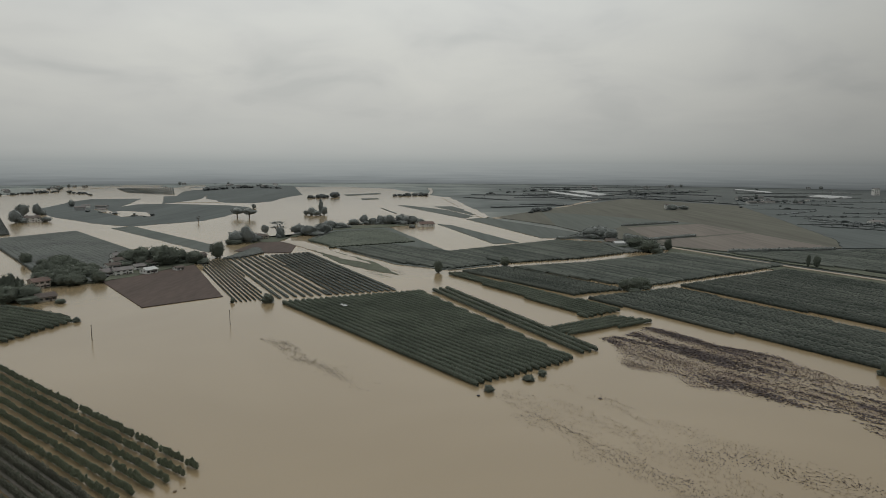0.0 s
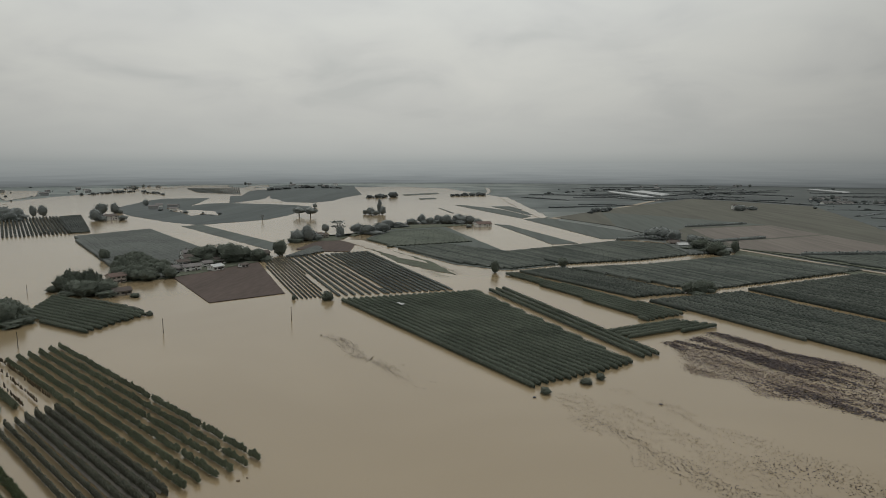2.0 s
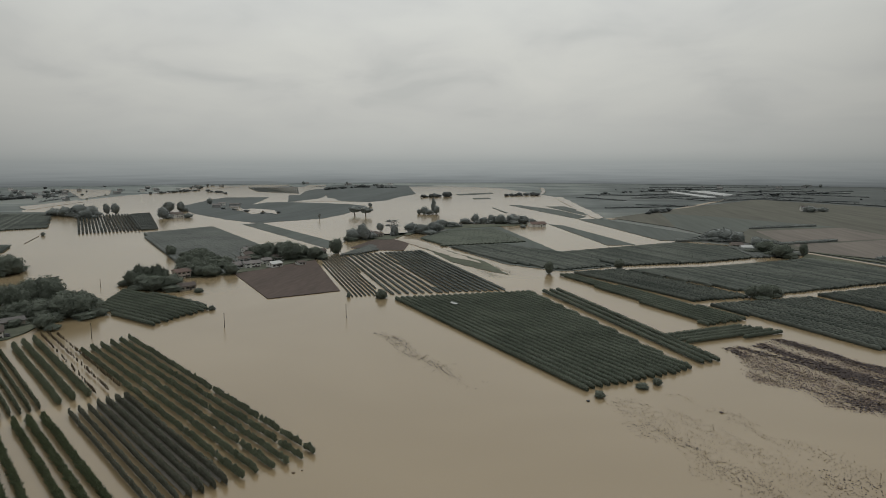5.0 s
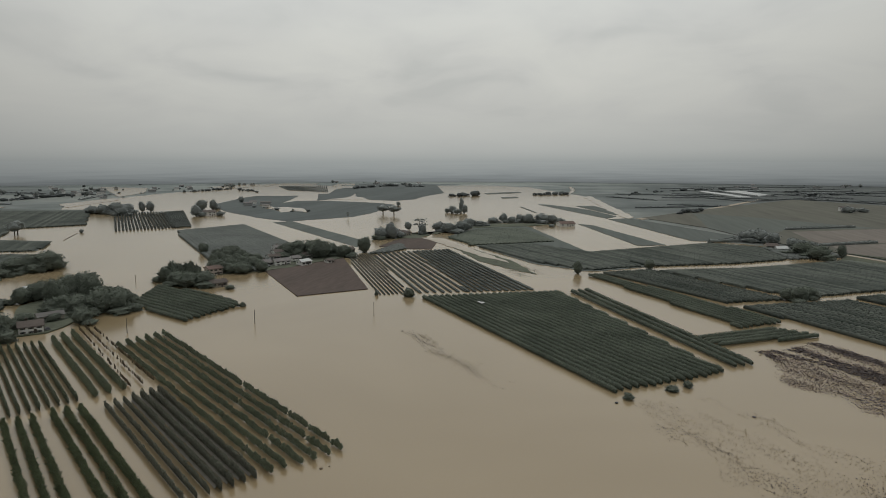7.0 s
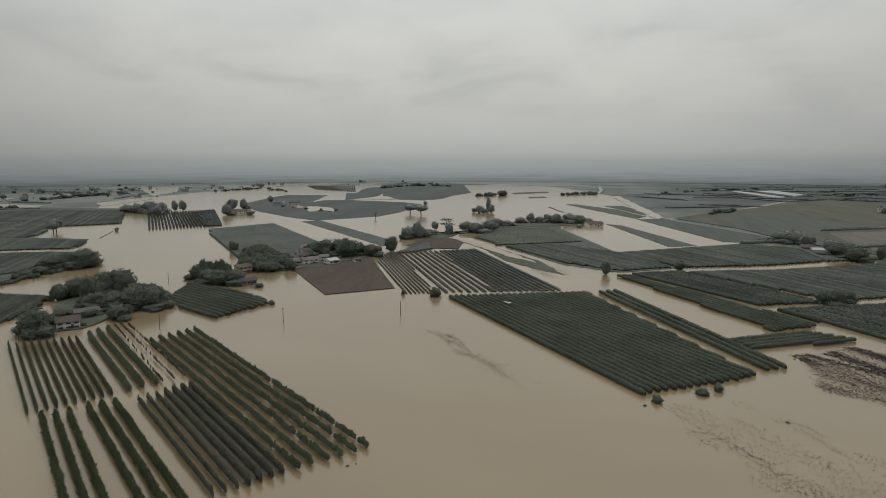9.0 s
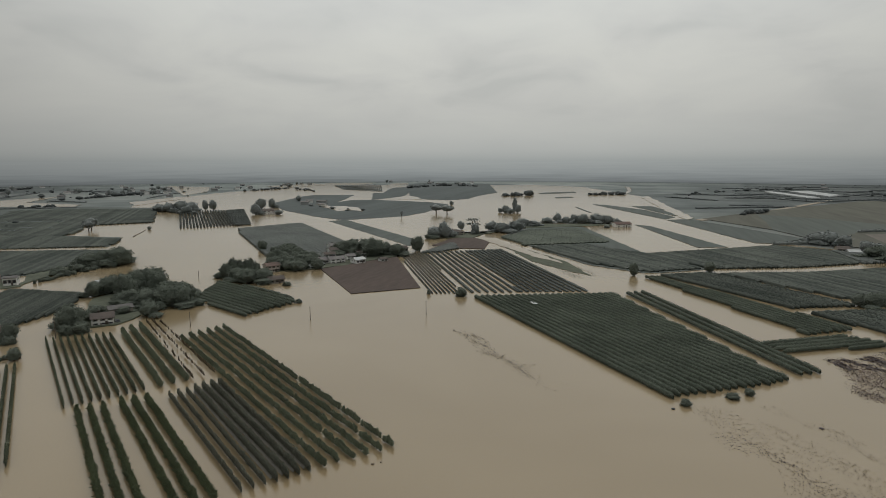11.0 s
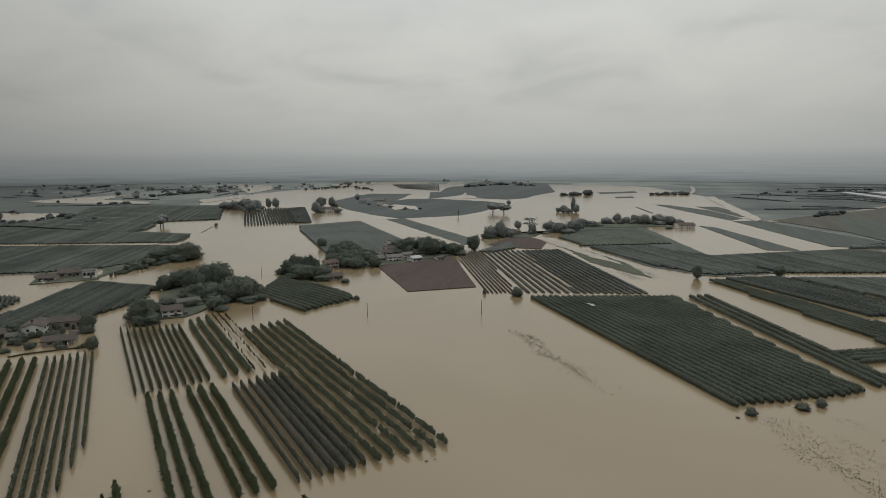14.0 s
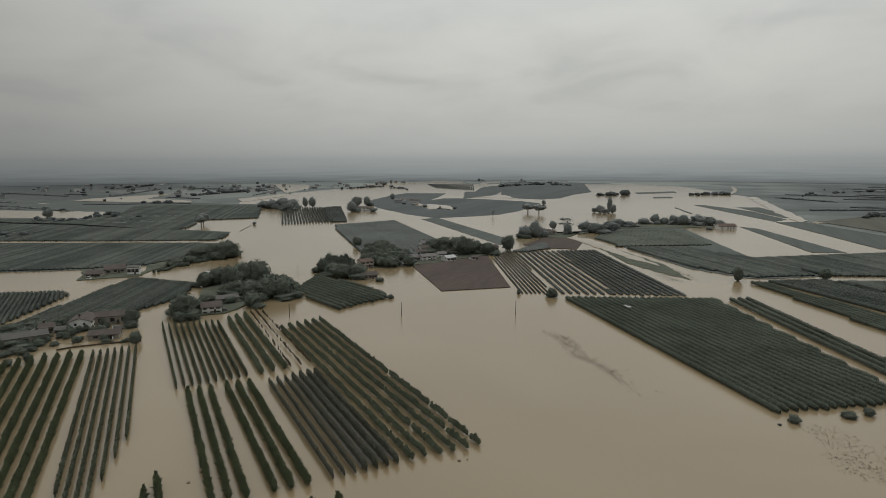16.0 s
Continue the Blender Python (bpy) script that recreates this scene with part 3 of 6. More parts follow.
# ---------------------------------------------------------------- dry and drowned fields
FIELDS = [
    ("field_soil", SOIL, "bare reddish brown ploughed field rising from the water", [(-198.6, 351.2), (-170.0, 413.4), (-115.2, 314.0), (-145.0, 288.2)]),
    ("field_soil_2", SOIL, "small bare brown field beside the flooded orchard", [(-165.3, 479.4), (-163.8, 520.5), (-159.4, 540.4), (-143.3, 538.9), (-124.4, 514.2), (-118.7, 472.8), (-138.5, 470.3)]),
    ("dyke", CROP, "narrow grassy dyke standing out of the flood", [(-350.6, 643.1), (-338.6, 664.6), (-182.5, 503.2), (-182.3, 471.4)]),
    ("island", CROP_DUSK, "low dark island of crops in the flood", [(-590.0, 881.1), (-602.2, 925.4), (-647.9, 1073.2), (-656.5, 1140.3), (-616.0, 1153.2), (-574.5, 1166.3), (-528.7, 1037.2), (-501.1, 951.2), (-503.0, 1010.5), (-471.5, 1027.3), (-417.2, 1017.4), (-348.4, 995.4), (-303.3, 960.0), (-292.3, 880.7), (-282.8, 795.8), (-287.6, 732.2), (-312.4, 696.1), (-340.8, 660.0), (-397.0, 691.5), (-497.5, 774.0)]),
    ("island_2", CROP_DUSK, "wide dark farmland beyond the flood", [(-472.4, 1031.2), (-568.0, 1247.0), (-548.2, 1259.8), (-601.4, 1413.1), (-631.9, 1528.5), (-603.7, 1565.0), (-677.0, 1786.1), (-664.2, 1880.7), (-441.9, 1820.1), (-307.8, 1342.1), (-316.8, 1209.9), (-309.2, 1102.6), (-329.7, 1053.7), (-377.4, 1064.9), (-407.9, 1094.0), (-437.2, 1091.5)]),
    ("meadow", GRASS, "long green verge beside the flooded track", [(-113.4, 506.6), (-102.6, 501.9), (-48.9, 429.8), (-27.1, 379.0), (-40.6, 389.9), (-72.2, 424.0)]),
    ("field_west", CROP, "dark flat field beyond the water", [(-889.6, 364.1), (-789.9, 410.1), (-677.5, 426.7), (-529.4, 439.3), (-554.9, 483.5), (-596.2, 530.1), (-552.9, 582.9), (-704.7, 754.5), (-822.3, 730.7), (-981.2, 690.4), (-1436.3, 592.3)]),
    ("field_west_2", CROP, "dark orchard field between two drains", [(-771.8, 314.9), (-703.1, 364.3), (-529.4, 439.3), (-457.8, 445.0), (-419.2, 391.8), (-497.1, 346.7), (-662.0, 269.0)]),
    ("field_west_3", CROP, "dark orchard field behind the farm", [(-634.9, 257.7), (-417.3, 368.2), (-391.0, 380.6), (-363.8, 356.8), (-349.2, 328.3), (-364.0, 315.3), (-358.5, 277.4), (-383.6, 246.3), (-463.5, 186.2)]),
    ("field_north", CROP, "green field behind the farmhouse by the road", [(-124.2, 557.6), (-111.5, 651.3), (-58.3, 665.7), (0.5, 495.5), (43.5, 425.8), (11.8, 401.6), (2.3, 399.2), (-33.1, 420.9), (-85.7, 498.8)]),
    ("field_spit", CROP, "narrow green spit between two waters", [(-74.8, 1016.8), (-58.0, 1018.2), (5.5, 923.3), (41.2, 816.1), (27.9, 781.5), (-19.4, 889.0)]),
    ("field_spit_3", CROP, "short green strip beside the far canal", [(-14.3, 994.7), (15.2, 1003.6), (49.1, 863.1), (40.6, 834.0)]),
    ("field_spit_2", CROP, "grassy strip between flooded plots", [(-6.1, 706.2), (10.2, 694.0), (68.6, 541.4), (45.2, 532.7)]),
    ("field_bank", CROP, "grassy bank along the far canal", [(29.2, 773.5), (55.5, 791.3), (141.9, 620.6), (107.8, 576.4), (94.3, 575.8)]),
    ("field_meadow", MEADOW, "wide dull olive meadow beyond the track", [(71.0, 800.6), (151.7, 933.6), (377.2, 1255.4), (441.5, 1150.5), (509.4, 1048.5), (447.0, 823.6), (372.6, 574.8), (339.6, 515.4), (235.3, 488.2), (197.1, 520.4), (153.2, 596.6), (129.4, 693.9)]),
    ("field_grey", CROP_PALE, "grey green field beyond the track", [(144.7, 889.7), (213.5, 835.8), (305.4, 730.0), (202.8, 691.5), (153.2, 596.6), (129.4, 693.9)]),
    ("field_stubble", STUBBLE, "pale brown stubble field beyond the track", [(198.5, 524.1), (202.9, 571.8), (248.1, 587.1), (319.3, 629.0), (334.6, 515.2), (236.9, 491.4)]),
    ("field_meadow_2", STUBBLE, "pale cut strip in the meadow", [(203.8, 673.2), (305.9, 723.1), (319.0, 634.2), (250.9, 596.4), (197.7, 580.3)]),
    ("field_verge", GRASS, "grass verge beside the gravel track", [(198.5, 524.1), (245.3, 435.0), (286.6, 364.4), (295.2, 375.6), (257.0, 445.7), (227.8, 481.7)]),
    ("field_bank_2", GRASS, "rough grass strip between orchard and track", [(178.0, 482.0), (190.7, 508.6), (234.7, 419.4), (273.0, 354.6), (262.0, 330.0), (228.0, 398.0)]),
    ("field_dusk", CROP_DUSK, "wide dark blue-green field beyond the meadow", [(443.8, 814.8), (504.5, 1034.3), (607.4, 1276.9), (709.2, 1208.7), (1039.7, 1317.3), (414.0, 518.3), (340.5, 515.4), (370.9, 570.5)]),
    ("farm_bank", GRASS, "grassy bank under the farm beside the drain", [(-353.3, 221.1), (-335.2, 241.5), (-332.0, 249.2), (-361.7, 266.1), (-385.6, 247.6)]),
    ("muddy_bank", TAN, "pale wet mud bank beside the flooded orchard", [(-145.7, 543.0), (-122.5, 540.1), (-93.0, 490.1), (-57.7, 435.4), (-49.6, 419.6), (-70.8, 440.3), (-113.2, 499.3), (-129.7, 521.9)]),
    ("mudflat_3", CROP, "thin dark bank in the far lake", [(-217.6, 1351.7), (-149.1, 1436.7), (-138.6, 1385.0), (-204.2, 1305.9)]),
    ("mudflat_4", CROP, "dark bank between far waters", [(-160.7, 1205.1), (-132.0, 1227.5), (-123.5, 1189.5), (-153.7, 1168.2)]),
    ("bank_line", CROP, "thin straight bank standing in the lake", [(-96.2, 950.9), (-93.6, 951.1), (-64.5, 855.6), (-67.6, 855.4)]),
    ("yard_2", GRASS, "overgrown farm garden under the trees", [(-221.9, 183.3), (-235.2, 203.6), (-265.8, 236.5), (-267.1, 247.9), (-248.1, 266.0), (-211.3, 247.0), (-222.5, 229.8), (-214.3, 209.9), (-213.7, 200.6), (-222.2, 191.9)]),
    ("causeway", GRASS, "overgrown bank running out into the flood", [(-334.3, 250.2), (-348.1, 282.4), (-360.0, 314.3), (-349.4, 331.2), (-365.7, 359.3), (-394.5, 382.9), (-417.3, 368.2), (-388.6, 331.6), (-361.3, 276.0)]),
    ("village_ground", GRASS, "overgrown village ground above the flood", [(-225.4, 331.2), (-199.0, 351.1), (-183.4, 381.6), (-171.1, 415.9), (-181.9, 464.1), (-202.9, 454.2), (-242.6, 421.1), (-247.2, 370.9)]),
    ("farm_ground", GRASS, "overgrown bank around the old farm", [(-182.7, 529.4), (-179.8, 580.2), (-139.0, 573.7), (-116.5, 680.9), (-61.0, 696.6), (-25.4, 698.5), (-64.4, 665.4), (-114.6, 634.5), (-144.5, 587.7), (-145.6, 537.9)]),
]
for k, (name, mat, label, poly) in enumerate(FIELDS):
    sheet(name, poly, 0.12 + 0.012 * k if mat is not SOIL else 0.35, mat, label, "field", ragged=0.2 if mat is SOIL else 0.6 if mat in (CROP, MEADOW, STUBBLE) else 1.3)
sheet("road", [(191.7, 509.6), (194.8, 515.0), (238.6, 424.9), (277.0, 360.4), (273.8, 356.3), (235.3, 421.0)], 0.6, TRACK, "pale gravel farm track between dark fields", "track")
sheet("road_2", [(62.9, 791.7), (149.9, 922.2), (317.8, 1249.8), (318.5, 1230.1), (146.4, 889.8), (68.9, 775.9)], 0.2, TRACK, "pale farm track on the far meadow", "track")


# ---------------------------------------------------------------- orchards
def orchard_row(p, q, h, w, mat, label, group, low=0.4, step=0.6, leaves=30, leaf=0.35, bumpy=0.25, tree=1.5, posts=0.0, trough=0.0):
    """One trained row: canopy, and stems under it."""
    d = q - p
    length = float(np.hypot(*d))
    row = tagged(empty("orchard_row", p[0], p[1], 0, math.degrees(math.atan2(d[1], d[0]))), label, "orchard row", group)
    v, f = row_arrays(length, h, w, low, step, leaves, leaf, bumpy, tree, 1.0, trough)
    part("canopy", tri_mesh("canopy", v, f, mat), None, row)
    xs = np.arange(0.5, length, 2.0 if not posts else posts)
    v, f = stem_arrays(np.stack([xs, rng.uniform(-0.1, 0.1, len(xs))], 1), low + 0.5)
    tagged(part("stems", tri_mesh("stems", v, f, BARK), None, row), kind="stuff")
    return row


def orchard_stuff(name, rows, h, w, mat, label, low=0.1, step=1.5, leaves=6, leaf=0.6, bumpy=0.25, trough=0.0):
    pieces = []
    for p, q in rows:
        d = q - p
        length = float(np.hypot(*d))
        v, f = row_arrays(length, h, w, low, step, leaves, leaf, bumpy, 3.0, 0.45, trough)
        c, s = d / length
        v = np.stack([p[0] + v[:, 0] * c - v[:, 1] * s, p[1] + v[:, 0] * s + v[:, 1] * c, v[:, 2]], 1)
        pieces.append((v, f))
    v, f = join_arrays(pieces)
    return tagged(part(name, tri_mesh(name, v, f, mat), None, None), label, "orchard", kind="stuff")


def fruit_tree_mesh(h, w, leaves, leaf, mat, spiky=False, low=0.5):
    """A small trained tree: leaning clusters round a stem."""
    k = int(leaves)
    t = rng.uniform(0, 1, k)
    a = rng.uniform(0, 2 * np.pi, k)
    r = 0.4 * w * (1 - t) ** 0.38 * np.sqrt(rng.uniform(0.15, 1, k)) if spiky else 0.5 * w * np.sin(np.pi * (0.12 + 0.8 * t)) * np.sqrt(rng.uniform(0.2, 1, k))
    limb = 1 + 0.35 * np.cos(3 * a + rng.uniform(0, 6)) * (0.4 + t)
    c = np.stack([np.cos(a) * r * limb, np.sin(a) * r * limb, low + (h - low) * t + rng.uniform(-0.1, 0.1, k)], 1)
    if spiky:
        # shoots that lean out and up past the leaves
        m = int(leaves * 0.45)
        sa, st = rng.uniform(0, 2 * np.pi, m), rng.uniform(0.05, 1, m)
        lean = np.stack([np.cos(sa), np.sin(sa), rng.uniform(0.35, 1.5, m) + 1.6 * st ** 4], 1)
        lean /= np.linalg.norm(lean, axis=1)[:, None]
        root = np.stack([np.cos(sa) * 0.22 * w * (1 - 0.8 * st), np.sin(sa) * 0.22 * w * (1 - 0.8 * st), low + (h - low) * 0.86 * st], 1)
        side = np.cross(lean, rng.normal(size=(m, 3)))
        side /= np.linalg.norm(side, axis=1)[:, None]
        reach = rng.uniform(0.4, 0.85, m)[:, None] * w * (1 - 0.35 * st[:, None])
        sv = np.stack([root, root + lean * reach * 0.5 + side * 0.1, root + lean * reach, root + lean * reach * 0.5 - side * 0.1], 1).reshape(-1, 3)
        sk = np.arange(m)[:, None] * 4
        shoots = (sv, np.concatenate([sk + np.array([[0, 1, 2]]), sk + np.array([[0, 2, 3]])]))
    core = np.array([(math.cos(u) * 0.3 * w * s, math.sin(u) * 0.3 * w * s, z) for z, s in ((low, 0.7), (low + 0.4 * (h - low), 1.0), (low + 0.8 * (h - low), 0.5)) for u in np.arange(5) * 2 * np.pi / 5])
    tip = len(core)
    core = np.vstack([core, [(0, 0, h * 0.95)], [(0, 0, low)]])
    f = [[s * 5 + k2, s * 5 + (k2 + 1) % 5, s * 5 + 5 + (k2 + 1) % 5] for s in (0, 1) for k2 in range(5)] + [[s * 5 + k2, s * 5 + 5 + (k2 + 1) % 5, s * 5 + 5 + k2] for s in (0, 1) for k2 in range(5)]
    f += [[10 + k2, 10 + (k2 + 1) % 5, tip] for k2 in range(5)] + [[(k2 + 1) % 5, k2, tip + 1] for k2 in range(5)]
    v, t3 = join_arrays([(core, np.array(f)), leaf_arrays(c, leaf, 1.2 if spiky else 0.3)] + ([shoots] if spiky else []))
    return tri_mesh("fruit_tree", v, t3, mat)


def tree_row(p, q, meshes, spacing, label, group, gap=0.0, wander=0.15):
    """A row of separate fruit trees that share a few meshes."""
    d = q - p
    length = float(np.hypot(*d))
    row = tagged(empty("orchard_row", p[0], p[1], 0, math.degrees(math.atan2(d[1], d[0]))), label, "orchard row", group)
    x = 0.3
    while x < length:
        if random.random() > gap:
            ob = part("fruit_tree", random.choice(meshes), None, row)
            s = random.uniform(0.82, 1.18)
            ob.location = (x, random.uniform(-wander, wander), 0)
            ob.rotation_euler = (0, 0, random.uniform(0, 6.28))
            ob.scale = (s, s, random.uniform(0.8, 1.15))
        x += spacing * random.uniform(0.8, 1.2)
    return row


def trees_of(n, *args, **kw):
    return [fruit_tree_mesh(*args, **kw) for _ in range(n)]


bushy = trees_of(9, 2.1, 1.38, 110, 0.24, LEAF_NEAR, spiky=True, low=0.35)
tufted = trees_of(8, 2.5, 1.55, 130, 0.27, LEAF_BRIGHT, spiky=True, low=0.3)
bushy_dark = trees_of(7, 2.3, 1.8, 150, 0.28, LEAF_NEAR, spiky=True, low=0.3)
saplings = trees_of(6, 1.9, 0.6, 22, 0.26, LEAF_BROWN, spiky=True)

for p, q in lined_rows(*[(-172.5, 192.8), (-166.2, 210.5), (-55.6, 131.4), (-66.8, 117.4)], 6):
    tree_row(p, q, bushy, 1.2, "row of bushy green fruit trees standing in flood water", "bushy orchard rows", gap=0.03)
netted = lined_rows(*[(-132.6, 141.5), (-125.5, 155.2), (-69.1, 114.7), (-78.3, 102.2)], 7)
for k, (p, q) in enumerate(netted):
    if k < 3:
        orchard_row(p, q, 2.2, 0.5, LEAF_NETTED, "thin dark green fruit row standing in flood water", "netted orchard rows", leaves=36, leaf=0.28, bumpy=0.5)
    else:
        row = orchard_row(p, q, 2.6, 0.8, LEAF_NETTED, "tall fruit row under dark hail netting", "netted orchard rows", low=0.3, leaves=60, leaf=0.26, bumpy=0.45)
        length, n = float(np.hypot(*(q - p))), 60
        for side in (-1, 1):
            bm = bmesh.new()
            ledge = []
            for i in range(n + 1):
                sag = random.uniform(-0.07, 0.07)
                ledge.append([bm.verts.new((1.5 + (length - 3.5) * i / n, side * y, z)) for y, z in ((0.34, 0.7 + sag), (0.46 + sag * 0.5, 0.4), (0.74 + sag, 0.1))])
            for u, v in zip(ledge, ledge[1:]):
                for i in (0, 1):
                    bm.faces.new((u[i], v[i], v[i + 1], u[i + 1]))
            skirt = part("net", bm, NET, row, "grey hail net drawn down beside the row")
            skirt.modifiers.new("cloth", "SOLIDIFY").thickness = 0.02
for p, q in lined_rows(*[(-201.7, 192.2), (-202.2, 202.1), (-136.8, 154.2), (-140.4, 146.9)], 3):
    tree_row(p, q, bushy_dark, 1.3, "thick green fruit row standing in flood water", "thick orchard rows")
for p, q in lined_rows(*[(-204.5, 208.1), (-204.7, 214.2), (-132.6, 162.1), (-134.9, 155.1)], 3):
    tree_row(p, q, saplings, 1.5, "sparse row of wilted young trees in flood water", "sapling rows", gap=0.22)
for k, (p, q) in enumerate(lined_rows(*[(-220.5, 173.2), (-202.9, 186.9), (-143.0, 142.7), (-154.6, 124.8)], 10)):
    orchard_row(p, q, 2.3, 0.5 if k < 2 else 0.66, LEAF_VINE, "narrow vine row standing in flood water", "vine rows", leaves=26, leaf=0.3, bumpy=0.4, posts=5.0)
for corner in ([(-148.8, 124.0), (-144.5, 128.7), (-90.0, 87.9), (-94.7, 83.2)], [(-141.8, 132.7), (-137.3, 137.7), (-82.0, 98.1), (-86.4, 92.6)]):
    for p, q in lined_rows(*corner, 3):
        tree_row(p, q, tufted, 0.95, "spiky bright green fruit row standing in flood water", "spiky orchard rows")
thin = lined_rows(*[(-210.3, 135.5), (-202.4, 146.9), (-137.1, 94.9), (-126.4, 70.4)], 7)
for k, (p, q) in enumerate(thin):
    orchard_row(p, p + (q - p) * (1, 1.3, 1.25, 1.2, 1.14, 1.07, 1)[k], 2.3, 0.64, LEAF_VINE, "narrow vine row beside the farmhouse", "long vine rows", leaves=26, leaf=0.32, bumpy=0.4, posts=5.0)
for p, q in lined_rows(*[(-226.3, 114.4), (-214.0, 133.6), (-131.5, 67.9), (-150.7, 58.5)], 7):
    tree_row(p, p + (q - p) * 1.25, tufted, 1.0, "spiky green fruit row beside the farmhouse", "farm orchard rows")
for p, q in lined_rows(*[(-110.2, 79.0), (-112.5, 84.1), (-87.6, 65.7), (-87.3, 62.6)], 2) + lined_rows(*[(-75.4, 91.0), (-72.1, 95.3), (-51.4, 82.0), (-54.1, 77.4)], 2):
    tree_row(p, q, tufted, 0.95, "spiky green fruit row near the drone", "near orchard rows")

for p, q in clip_rows([(-82.3, 298.5), (-25.5, 322.9), (-12.9, 327.7), (-8.3, 320.4), (47.7, 211.9), (45.9, 211.0), (10.2, 184.9)], 141.3, 3.0, 0.3):
    orchard_row(p, q, 2.1, 1.9, LEAF, "dense dark green orchard row in flood water", "dense orchard rows", low=0.25, step=0.45, leaves=38, leaf=0.21, bumpy=0.18, tree=1.3)
for poly, gap, width, height in (([(-172.0, 423.4), (-157.9, 441.7), (-89.5, 307.5), (-105.6, 300.6)], 2.3, 0.85, 0.7), ([(-157.9, 441.7), (-132.0, 457.4), (-60.4, 319.2), (-88.7, 309.2)], 4.1, 1.95, 0.8), ([(-131.1, 457.6), (-106.0, 473.5), (-24.6, 332.8), (-59.8, 319.4)], 3.5, 2.5, 1.0)):
    for p, q in clip_rows(poly, 150.5, gap):
        orchard_row(p, q, height, width, LEAF_MID, "green orchard row with flood water between", "open orchard rows", low=0.08, leaves=26, leaf=0.22, step=1.0, bumpy=0.12)
for p, q in clip_rows([(-215.0, 251.4), (-232.2, 292.6), (-161.4, 262.1), (-170.0, 228.9)], 114, 3.4):
    orchard_row(p, q, 2.1, 2.0, LEAF, "dense orchard row in flood water behind the vines", "corner orchard rows", leaves=36, leaf=0.24, step=0.6, bumpy=0.18)
for strip in (clip_rows([(4.0, 382.6), (11.3, 385.0), (86.1, 287.0), (66.4, 272.5)], 146, 3.2), lined_rows(*[(-5.2, 331.7), (2.0, 337.3), (58.6, 223.0), (52.5, 219.4)], 3)):
    for p, q in strip:
        orchard_row(p, q, 2.0, 1.95, LEAF, "orchard row on a narrow strip between waters", "strip orchard rows", leaves=36, leaf=0.24, step=0.6, bumpy=0.18)
for p, q in clip_rows([(45.2, 251.8), (53.6, 242.8), (94.2, 266.1), (78.3, 274.1)], 58, 3.2):
    orchard_row(p, q, 2.0, 1.95, LEAF, "short orchard row at the end of the strips", "short orchard rows", leaves=36, leaf=0.24, step=0.6, bumpy=0.18)

